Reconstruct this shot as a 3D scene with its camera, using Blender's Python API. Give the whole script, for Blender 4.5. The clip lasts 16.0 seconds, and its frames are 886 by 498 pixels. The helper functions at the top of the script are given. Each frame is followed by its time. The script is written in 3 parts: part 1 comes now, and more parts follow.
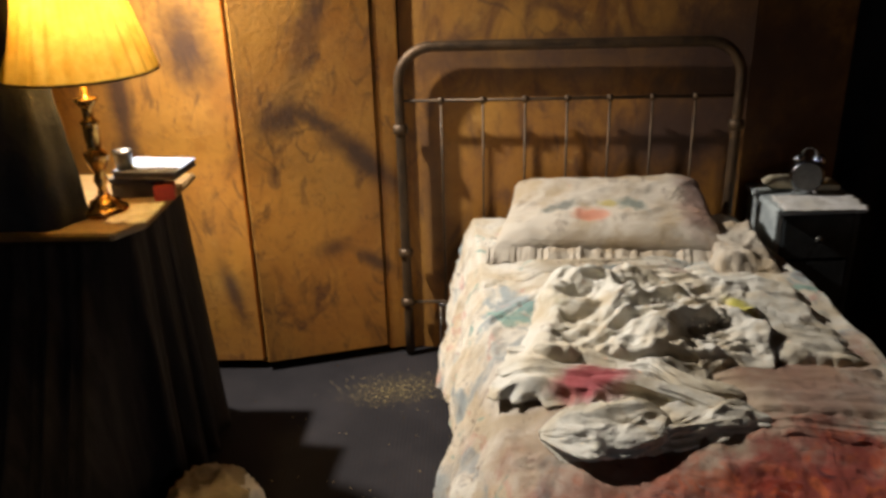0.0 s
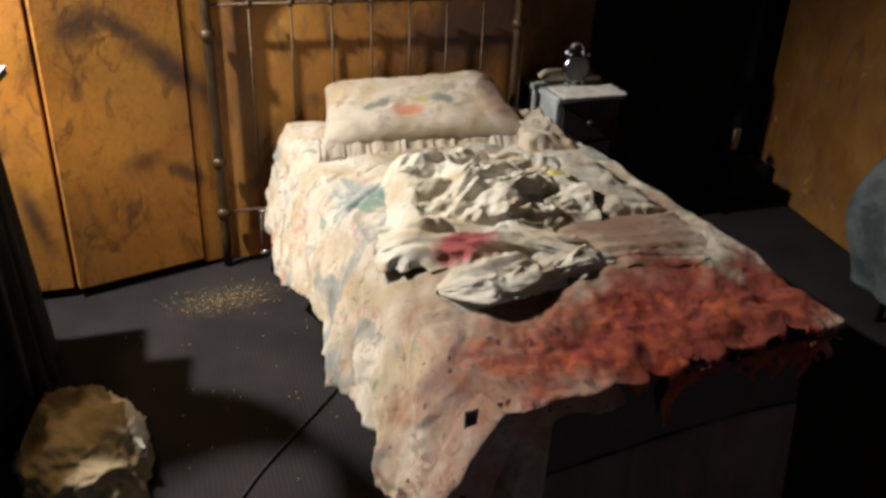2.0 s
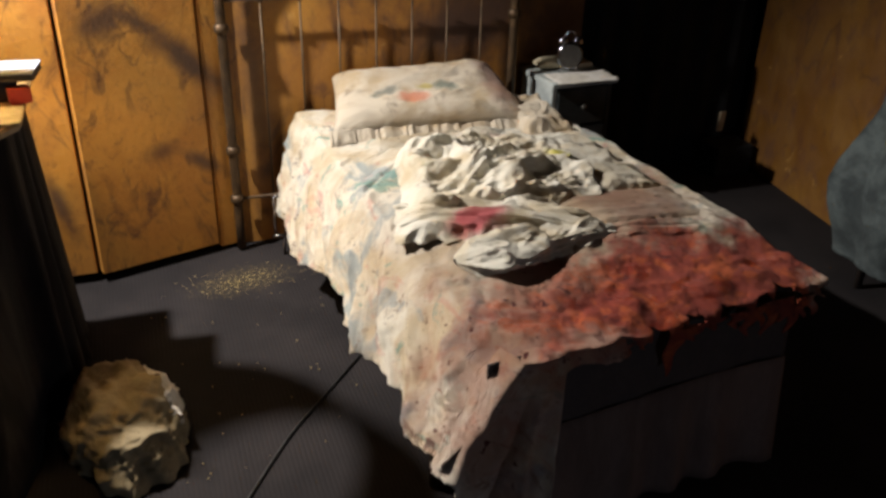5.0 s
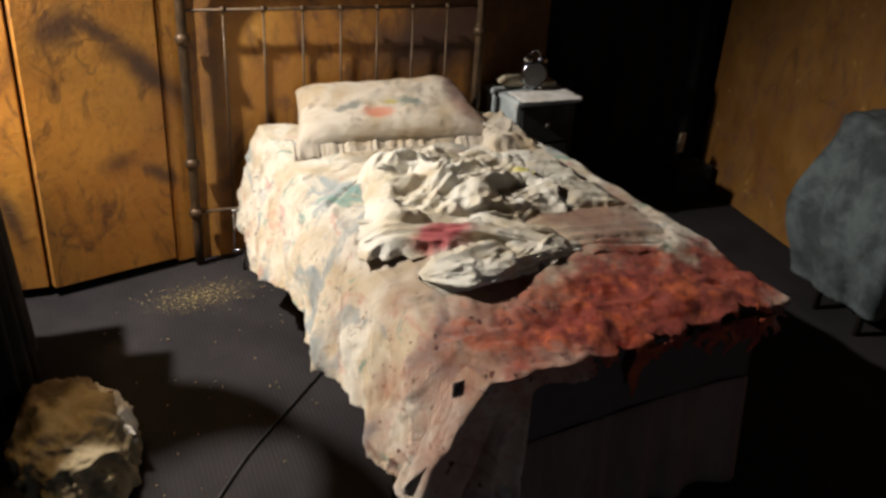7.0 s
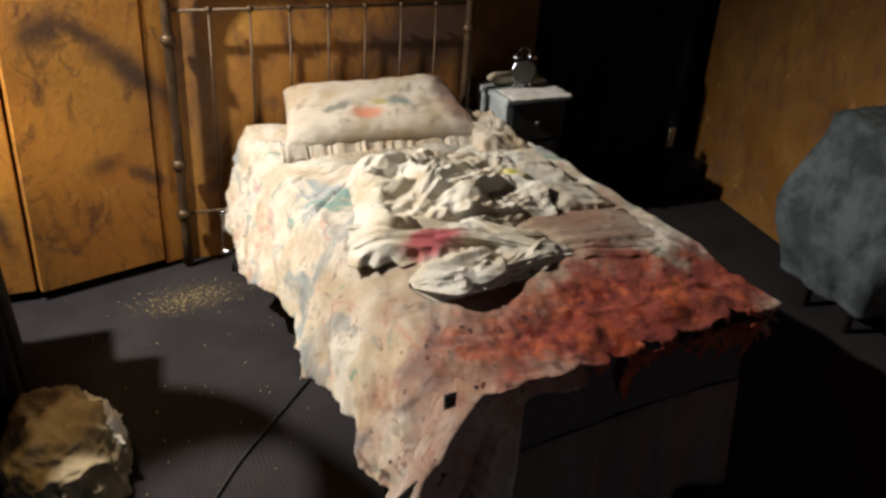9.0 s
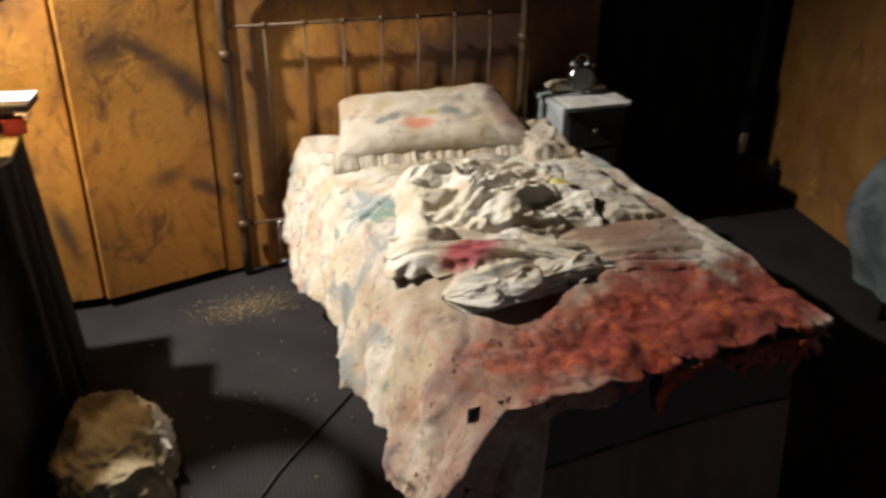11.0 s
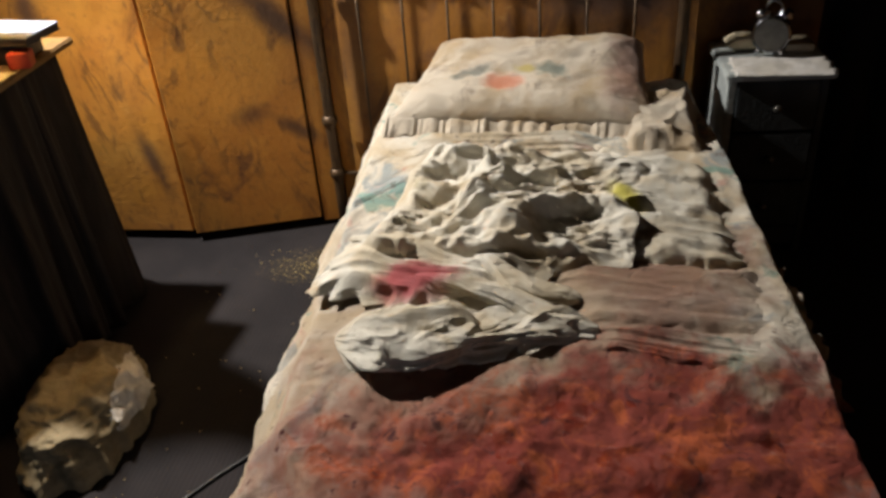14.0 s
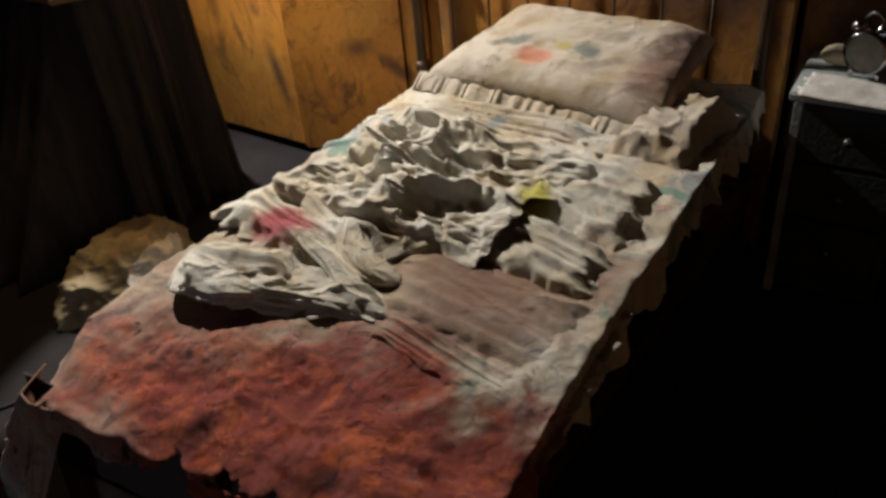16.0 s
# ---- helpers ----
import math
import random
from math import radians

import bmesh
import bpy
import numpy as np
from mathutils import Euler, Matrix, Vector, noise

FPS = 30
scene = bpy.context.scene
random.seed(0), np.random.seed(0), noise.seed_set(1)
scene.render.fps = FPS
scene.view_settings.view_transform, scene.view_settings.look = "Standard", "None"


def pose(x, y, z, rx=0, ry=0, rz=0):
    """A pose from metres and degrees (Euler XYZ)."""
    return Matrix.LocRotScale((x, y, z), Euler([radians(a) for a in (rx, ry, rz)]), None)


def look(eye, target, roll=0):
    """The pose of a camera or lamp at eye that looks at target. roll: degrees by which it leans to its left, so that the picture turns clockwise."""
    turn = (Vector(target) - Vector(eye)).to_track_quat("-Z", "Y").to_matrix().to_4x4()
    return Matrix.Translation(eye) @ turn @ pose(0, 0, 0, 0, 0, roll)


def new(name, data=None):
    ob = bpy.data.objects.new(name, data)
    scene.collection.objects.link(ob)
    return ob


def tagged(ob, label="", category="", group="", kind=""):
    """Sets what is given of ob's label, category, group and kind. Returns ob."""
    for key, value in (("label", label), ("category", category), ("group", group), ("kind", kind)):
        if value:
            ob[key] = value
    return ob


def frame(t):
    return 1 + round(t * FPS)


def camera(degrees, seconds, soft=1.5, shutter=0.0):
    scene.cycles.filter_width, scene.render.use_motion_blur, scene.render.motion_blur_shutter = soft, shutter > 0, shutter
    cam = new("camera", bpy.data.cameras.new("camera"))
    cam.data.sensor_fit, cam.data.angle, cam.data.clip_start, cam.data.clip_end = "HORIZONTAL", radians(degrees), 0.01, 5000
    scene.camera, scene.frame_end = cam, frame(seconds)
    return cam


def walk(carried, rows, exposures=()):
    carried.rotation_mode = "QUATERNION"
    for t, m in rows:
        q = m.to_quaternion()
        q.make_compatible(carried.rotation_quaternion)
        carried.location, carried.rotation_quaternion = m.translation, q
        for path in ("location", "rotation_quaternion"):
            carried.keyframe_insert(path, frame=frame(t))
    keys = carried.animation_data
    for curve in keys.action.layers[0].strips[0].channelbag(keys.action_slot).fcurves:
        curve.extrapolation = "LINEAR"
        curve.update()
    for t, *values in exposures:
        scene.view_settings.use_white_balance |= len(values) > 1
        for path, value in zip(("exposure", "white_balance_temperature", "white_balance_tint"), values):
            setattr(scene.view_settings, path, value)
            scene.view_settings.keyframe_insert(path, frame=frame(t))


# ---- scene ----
cam = camera(55.5, 16.0, soft=3.0, shutter=0.5)
PATH = [
    (0, (0.284, -3.034, 1.741), (0.2, -1.191, 0.968), -1.6),
    (0.5, (0.218, -3.052, 1.71), (0.293, -1.219, 0.912), 0.8),
    (1, (0.095, -3.104, 1.704), (0.383, -1.303, 0.883), 1.9),
    (1.5, (-0.109, -3.119, 1.705), (0.354, -1.387, 0.819), -0.4),
    (2, (-0.177, -3.178, 1.69), (0.412, -1.501, 0.774), 2.3),
    (2.5, (-0.333, -3.227, 1.673), (0.276, -1.594, 0.691), 2.7),
    (3, (-0.343, -3.289, 1.684), (0.262, -1.627, 0.75), 1.8),
    (3.5, (-0.342, -3.346, 1.689), (0.276, -1.683, 0.765), 0.9),
    (6, (-0.307, -3.304, 1.725), (0.354, -1.656, 0.805), 3.2),
    (6.5, (-0.313, -3.297, 1.705), (0.421, -1.655, 0.831), 3.6),
    (7, (-0.324, -3.295, 1.695), (0.395, -1.651, 0.811), 3.6),
    (7.5, (-0.31, -3.289, 1.709), (0.395, -1.644, 0.815), 3.6),
    (8, (-0.314, -3.268, 1.701), (0.405, -1.631, 0.803), 4.2),
    (10.3, (-0.298, -3.257, 1.798), (0.449, -1.649, 0.871), 2.0),
    (10.5, (-0.267, -3.283, 1.774), (0.45, -1.648, 0.873), 1.7),
    (11, (-0.167, -3.293, 1.752), (0.372, -1.593, 0.846), 0.6),
    (11.5, (-0.016, -3.279, 1.71), (0.322, -1.536, 0.79), 1.1),
    (12, (0.11, -3.185, 1.737), (0.43, -1.458, 0.78), -0.6),
    (12.5, (0.189, -3.057, 1.713), (0.538, -1.315, 0.794), -1.3),
    (13, (0.37, -2.965, 1.677), (0.482, -1.216, 0.714), -2.5),
    (13.5, (0.563, -2.883, 1.719), (0.537, -1.184, 0.663), 1.2),
    (14, (0.882, -2.752, 1.693), (0.581, -1.095, 0.615), -4.5),
    (14.5, (1.076, -2.637, 1.746), (0.616, -1.047, 0.623), -7.4),
    (15, (1.431, -2.608, 1.569), (0.726, -1.068, 0.507), -2.7),
    (15.5, (1.645, -2.474, 1.565), (0.756, -1.023, 0.514), -3.5),
    (16, (1.837, -2.361, 1.686), (0.832, -1.061, 0.546), -5.5),
]
walk(cam, [(t, look(eye, target, roll)) for t, eye, target, roll in PATH], [(0, -0.12), (1, 0.0), (3.5, 0.03), (6, 0.05), (8, 0.10), (11.5, 0.12), (13, 0.03), (14, -0.04), (15.5, -0.18), (16, -0.12)])

# ---- light ----
world = bpy.data.worlds.new("world")
scene.world = world
world.use_nodes = True
world.node_tree.nodes["Background"].inputs[0].default_value = (0.30, 0.34, 0.45, 1)
world.node_tree.nodes["Background"].inputs[1].default_value = 0.011


def lamp(name, kind, m, energy, color, **more):
    data = bpy.data.lights.new(name, kind)
    data.energy, data.color = energy, color
    if kind == "SPOT":
        data.spot_size, data.spot_blend = radians(more["size"]), more["blend"]
    data.shadow_soft_size = more.get("soft", 0.03)
    ob = new(name, data)
    ob.matrix_world = m
    return ob


lamp("key_spot", "SPOT", look((-1.10, -0.41, 2.24), (0.02, -0.96, 0.55)), 520, (1.0, 0.94, 0.88), size=100, blend=0.9, soft=0.03)
lamp("table_lamp_bulb", "POINT", pose(-0.79, -0.78, 1.525), 19.0, (1.0, 0.66, 0.30), soft=0.03)
# Unseen cool fill, added to lift the foot end and the darkest parts.
lamp("cool_fill", "POINT", pose(0.3, -4.6, 0.8), 15.0, (0.72, 0.80, 1.0), soft=0.15)


# ---- materials ----
class Nodes:
    """A small builder for node materials."""

    def __init__(self, name):
        self.mat = bpy.data.materials.new(name)
        self.mat.use_nodes = True
        self.tree = self.mat.node_tree
        self.bsdf = self.tree.nodes["Principled BSDF"]
        self.coord = self.add("ShaderNodeTexCoord").outputs["Object"]

    def add(self, kind, **values):
        node = self.tree.nodes.new(kind)
        for key, value in values.items():
            setattr(node, key, value)
        return node

    def link(self, a, b):
        self.tree.links.new(a, b)

    def fill(self, socket, value):
        if isinstance(value, bpy.types.NodeSocket):
            self.link(value, socket)
        else:
            socket.default_value = value

    def noise(self, scale, detail=4.0, rough=0.6, warp=0.0, stretch=(1, 1, 1)):
        place = self.add("ShaderNodeMapping")
        self.link(self.coord, place.inputs["Vector"])
        place.inputs["Scale"].default_value = stretch
        node = self.add("ShaderNodeTexNoise")
        self.link(place.outputs[0], node.inputs["Vector"])
        node.inputs["Scale"].default_value, node.inputs["Detail"].default_value = scale, detail
        node.inputs["Roughness"].default_value, node.inputs["Distortion"].default_value = rough, warp
        return node.outputs["Fac"]

    def ramp(self, fac, lo, hi, a=0.0, b=1.0):
        node = self.add("ShaderNodeMapRange", interpolation_type="SMOOTHSTEP")
        self.fill(node.inputs["Value"], fac)
        for n, v in (("From Min", lo), ("From Max", hi), ("To Min", a), ("To Max", b)):
            node.inputs[n].default_value = v
        return node.outputs[0]

    def calc(self, op, a, b=0.0):
        node = self.add("ShaderNodeMath", operation=op)
        self.fill(node.inputs[0], a)
        self.fill(node.inputs[1], b)
        return node.outputs[0]

    def mix(self, fac, a, b, blend="MIX"):
        node = self.add("ShaderNodeMix", data_type="RGBA", blend_type=blend)
        self.fill(node.inputs[0], fac)
        self.fill(node.inputs[6], a if isinstance(a, bpy.types.NodeSocket) else (*a, 1))
        self.fill(node.inputs[7], b if isinstance(b, bpy.types.NodeSocket) else (*b, 1))
        return node.outputs[2]

    def axis(self, n):
        node = self.add("ShaderNodeSeparateXYZ")
        self.link(self.coord, node.inputs[0])
        return node.outputs[n]

    def blot(self, centre, radius, turn=0.0, ragged=0.5, scale=9.0, axes=(0, 2), soft=0.5):
        """An uneven oval mark round a point: 1 inside, 0 outside."""
        c, s = math.cos(radians(turn)), math.sin(radians(turn))
        u = self.calc("SUBTRACT", self.axis(axes[0]), centre[0])
        v = self.calc("SUBTRACT", self.axis(axes[1]), centre[1])
        a = self.calc("DIVIDE", self.calc("ADD", self.calc("MULTIPLY", u, c), self.calc("MULTIPLY", v, s)), radius[0])
        b = self.calc("DIVIDE", self.calc("SUBTRACT", self.calc("MULTIPLY", v, c), self.calc("MULTIPLY", u, s)), radius[1])
        d = self.calc("SQRT", self.calc("ADD", self.calc("MULTIPLY", a, a), self.calc("MULTIPLY", b, b)))
        n = self.calc("MULTIPLY", self.calc("SUBTRACT", self.noise(scale, 5), 0.5), 4 * ragged)
        return self.ramp(self.calc("ADD", d, n), 1.0 + soft, 1.0 - soft)

    def done(self, color, rough=0.8, metal=0.0, bump=None, depth=0.01, strength=0.6):
        self.fill(self.bsdf.inputs["Base Color"], color if isinstance(color, bpy.types.NodeSocket) else (*color, 1))
        self.fill(self.bsdf.inputs["Roughness"], rough)
        self.bsdf.inputs["Metallic"].default_value = metal
        if bump is not None:
            node = self.add("ShaderNodeBump")
            node.inputs["Strength"].default_value, node.inputs["Distance"].default_value = strength, depth
            self.link(bump, node.inputs["Height"])
            self.link(node.outputs[0], self.bsdf.inputs["Normal"])
        return self.mat


def plain(name, a, b, scale=8.0, rough=0.8, metal=0.0, stretch=(1, 1, 1), depth=0.004, fine=60.0):
    """Two tones at two scales, with relief."""
    n = Nodes(name)
    big, small = n.noise(scale, 5, 0.6, 0.3, stretch), n.noise(fine, 4, 0.6, 0, stretch)
    col = n.mix(n.ramp(big, 0.35, 0.65), a, b)
    col = n.mix(n.ramp(small, 0.3, 0.8, 0.0, 0.35), col, tuple(v * 0.5 for v in a))
    return n.done(col, n.ramp(big, 0.3, 0.7, max(rough - 0.12, 0.03), min(rough + 0.08, 1)), metal, small, depth)


def wall_paint(name, blots=(), gloom=0.0, paint_level=0.92):
    """Aged ochre board, smeared with dark dirt and blots; the last argument scales the paint."""
    n = Nodes(name)
    col = n.mix(n.ramp(n.noise(2.2, 5, 0.6, 0.6), 0.35, 0.68), tuple(paint_level * v for v in (0.48, 0.20, 0.032)), tuple(paint_level * v for v in (0.67, 0.32, 0.055)))
    col = n.mix(n.ramp(n.noise(6.0, 6, 0.7, 1.5, (1, 1, 0.4)), 0.53 - gloom, 0.72, 0, 0.80), col, (0.13, 0.052, 0.020))
    col = n.mix(n.ramp(n.noise(3.0, 5, 0.62, 3.0, (1.7, 1.7, 0.7)), 0.56 - gloom, 0.69, 0, 0.62), col, (0.095, 0.042, 0.024))
    line = n.calc("ABSOLUTE", n.calc("SUBTRACT", n.noise(2.6, 3, 0.5, 0.8, (1.5, 1.5, 0.75)), 0.5))
    col = n.mix(n.calc("MULTIPLY", n.ramp(line, 0.022, 0.004, 0, 0.45), n.ramp(n.noise(4.2, 3), 0.48, 0.6)), col, (0.070, 0.032, 0.020))
    col = n.mix(n.ramp(n.noise(38, 5, 0.7), 0.50, 0.75, 0, 0.45), col, (0.20, 0.085, 0.03))
    col = n.mix(n.ramp(n.noise(9, 6, 0.75, 0.5), 0.60, 0.72, 0, 0.35), col, (0.70, 0.42, 0.12))
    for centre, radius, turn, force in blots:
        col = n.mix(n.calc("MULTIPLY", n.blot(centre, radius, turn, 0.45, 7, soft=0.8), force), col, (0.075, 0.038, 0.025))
    return n.done(col, n.ramp(n.noise(6), 0.3, 0.7, 0.45, 0.75), 0, n.noise(55, 6), 0.004, 0.5)


def sheet_cloth(name, tone, parts, wet=None):
    """Grimy woven cotton. parts: lists of (mask maker, colour)."""
    n = Nodes(name)
    col = n.mix(n.ramp(n.noise(4.5, 5, 0.65, 0.8), 0.4, 0.66), tone, tuple(v * k for v, k in zip(tone, (0.80, 0.70, 0.55))))
    col = n.mix(n.ramp(n.noise(9, 6, 0.7, 0.4), 0.56, 0.72, 0, 0.6), col, (0.20, 0.13, 0.085))
    for mask, shade in parts:
        col = n.mix(mask(n), col, shade)
    weave = n.add("ShaderNodeTexWave", wave_type="BANDS", bands_direction="DIAGONAL")
    n.link(n.coord, weave.inputs["Vector"])
    weave.inputs["Scale"].default_value, weave.inputs["Distortion"].default_value = 160, 2
    relief = n.calc("ADD", n.calc("MULTIPLY", weave.outputs["Fac"], 0.25), n.calc("MULTIPLY", n.noise(13, 8, 0.68, 0.8), 2.2))
    rough = 0.92 if wet is None else n.ramp(wet(n), 0.2, 0.8, 0.92, 0.30)
    return n.done(col, rough, 0, relief, 0.014, 0.8)


FLOOR = Nodes("carpet")
_rib = FLOOR.add("ShaderNodeTexWave", wave_type="BANDS", bands_direction="X")
FLOOR.link(FLOOR.coord, _rib.inputs["Vector"])
_rib.inputs["Scale"].default_value, _rib.inputs["Distortion"].default_value = 22, 0.6
_c = FLOOR.mix(FLOOR.ramp(FLOOR.noise(2.5, 5), 0.35, 0.65), (0.014, 0.0125, 0.0135), (0.025, 0.0215, 0.022))
_c = FLOOR.mix(FLOOR.ramp(_rib.outputs["Fac"], 0.2, 0.8, 0, 0.22), _c, (0.012, 0.011, 0.012))
_c = FLOOR.mix(FLOOR.ramp(FLOOR.noise(120, 3), 0.35, 0.75, 0, 0.6), _c, (0.022, 0.020, 0.020))
_c = FLOOR.mix(FLOOR.ramp(FLOOR.noise(7, 6, 0.7, 1.0), 0.62, 0.74, 0, 0.7), _c, (0.020, 0.017, 0.016))
_c = FLOOR.mix(FLOOR.calc("MULTIPLY", FLOOR.blot((-0.03, -0.27), (0.17, 0.09), 10, 0.6, 30, (0, 1)), FLOOR.ramp(FLOOR.noise(90, 4), 0.45, 0.7, 0, 0.6)), _c, (0.20, 0.15, 0.06))
M_FLOOR = FLOOR.done(_c, 0.95, 0, FLOOR.calc("ADD", FLOOR.calc("MULTIPLY", _rib.outputs["Fac"], 0.8), FLOOR.noise(150, 4)), 0.002, 0.5)
for _node in M_FLOOR.node_tree.nodes:
    if _node.type == "BSDF_PRINCIPLED":
        _node.inputs["Specular IOR Level"].default_value = 0.12

M_WALL_LEFT = wall_paint("ochre_wall_left", [((-0.73, 1.30), (0.10, 0.14), 5, 0.9), ((-0.98, 1.10), (0.035, 0.5), 0, 0.9), ((-0.67, 0.36), (0.03, 0.13), 12, 0.85)])
M_WALL_MID = wall_paint("ochre_wall_mid", [((-0.43, 1.01), (0.075, 0.06), 20, 0.9), ((-0.30, 1.00), (0.07, 0.02), -30, 0.8), ((-0.16, 0.86), (0.21, 0.045), -45, 0.95),
                                          ((-0.27, 0.50), (0.06, 0.035), 12, 0.7), ((-0.13, 0.43), (0.08, 0.025), -40, 0.85), ((-0.30, 1.35), (0.04, 0.3), -18, 0.6)])
# Blots paint in arch and post shadows and right-hand dimness, besides dirt.
M_WALL_HEAD = wall_paint("ochre_wall_head_shaded", [((1.00, 0.90), (0.20, 0.14), 10, 0.95), ((1.30, 1.15), (0.28, 0.32), 0, 0.9), ((1.62, 0.8), (0.20, 0.7), 0, 0.85), ((0.62, 1.20), (0.75, 0.07), 0, 0.8), ((0.12, 0.6), (0.05, 0.5), 3, 0.6)], 0.08, 0.72)
# Base colour cut to about a third, painting in the weak light there.
M_WALL_RIGHT = wall_paint("ochre_wall_right_dimmed", [], 0.03, 0.34)
M_BLACK = plain("black_cloth", (0.0015, 0.0015, 0.002), (0.003, 0.003, 0.004), 5, 0.95)
M_CEIL = plain("ceiling_black", (0.012, 0.011, 0.011), (0.02, 0.018, 0.018), 3, 0.9)
M_IRON = plain("iron_brown", (0.055, 0.036, 0.022), (0.11, 0.065, 0.03), 14, 0.5, 0.6)
M_WOOD_DARK = plain("dark_wood", (0.009, 0.0055, 0.004), (0.020, 0.011, 0.007), 6, 0.6, 0, (3, 3, 0.3))
M_TOP = plain("worn_top", (0.20, 0.115, 0.03), (0.14, 0.075, 0.02), 7, 0.5)
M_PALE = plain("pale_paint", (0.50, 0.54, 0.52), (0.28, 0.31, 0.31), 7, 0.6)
M_NS_DARK = plain("nightstand_dark", (0.055, 0.064, 0.068), (0.030, 0.036, 0.039), 8, 0.6)
M_CHROME = plain("chrome", (0.75, 0.75, 0.77), (0.55, 0.55, 0.58), 20, 0.12, 1.0)
M_BRASS = plain("brass", (0.70, 0.46, 0.16), (0.48, 0.29, 0.09), 18, 0.22, 1.0)
M_PAPER = plain("old_paper", (0.66, 0.58, 0.42), (0.50, 0.42, 0.27), 12, 0.9)
M_BOOK = plain("book_cover", (0.27, 0.31, 0.40), (0.21, 0.25, 0.33), 9, 0.5)
M_BOOK_DARK = plain("book_dark", (0.04, 0.035, 0.035), (0.07, 0.06, 0.055), 9, 0.6)
M_RED = plain("red_card", (0.55, 0.07, 0.04), (0.40, 0.05, 0.03), 9, 0.5)
M_PEWTER = plain("pewter", (0.18, 0.17, 0.15), (0.10, 0.095, 0.085), 12, 0.4, 0.8)
M_BEIGE = plain("beige_plate", (0.55, 0.45, 0.30), (0.42, 0.33, 0.2), 12, 0.6)
M_SACK = plain("sackcloth", (0.40, 0.32, 0.19), (0.24, 0.19, 0.11), 7, 0.95, depth=0.006)
M_WHITE_RAG = plain("white_rag", (0.78, 0.75, 0.70), (0.62, 0.58, 0.50), 9, 0.95)
M_GREY_CLOTH = plain("grey_blue_cloth", (0.085, 0.105, 0.105), (0.030, 0.038, 0.040), 8, 0.95, depth=0.008, fine=40)
M_MATTRESS = plain("dark_ticking", (0.045, 0.035, 0.033), (0.065, 0.05, 0.045), 5, 0.95)
M_VALANCE = plain("brown_valance", (0.14, 0.095, 0.08), (0.09, 0.062, 0.052), 4, 0.95, 0, (2, 2, 0.5))
M_CABLE = plain("black_rubber", (0.008, 0.008, 0.008), (0.015, 0.015, 0.015), 20, 0.5)
M_CRUMB = plain("crumbs", (0.36, 0.28, 0.12), (0.26, 0.19, 0.08), 30, 0.9)
M_SKIRT = plain("skirt_cloth", (0.030, 0.020, 0.014), (0.012, 0.008, 0.006), 5, 0.95, 0, (3, 3, 0.4))
M_DARK_DRAPE = plain("dark_drape", (0.018, 0.018, 0.018), (0.035, 0.034, 0.03), 6, 0.95)

SHADE = Nodes("pleated_shade")
_s = SHADE.mix(SHADE.ramp(SHADE.noise(14, 5), 0.35, 0.65), (0.75, 0.50, 0.10), (0.62, 0.36, 0.05))
SHADE.bsdf.inputs["Emission Color"].default_value = (1.0, 0.50, 0.03, 1)
SHADE.bsdf.inputs["Emission Strength"].default_value = 0.06
M_SHADE = SHADE.done(_s, 0.8, 0, SHADE.noise(60), 0.003)
_tr = SHADE.add("ShaderNodeBsdfTranslucent")
SHADE.link(_s, _tr.inputs["Color"])
_mx = SHADE.add("ShaderNodeMixShader")
_mx.inputs[0].default_value = 0.22
SHADE.link(SHADE.bsdf.outputs[0], _mx.inputs[1])
SHADE.link(_tr.outputs[0], _mx.inputs[2])
SHADE.link(_mx.outputs[0], SHADE.tree.nodes["Material Output"].inputs["Surface"])

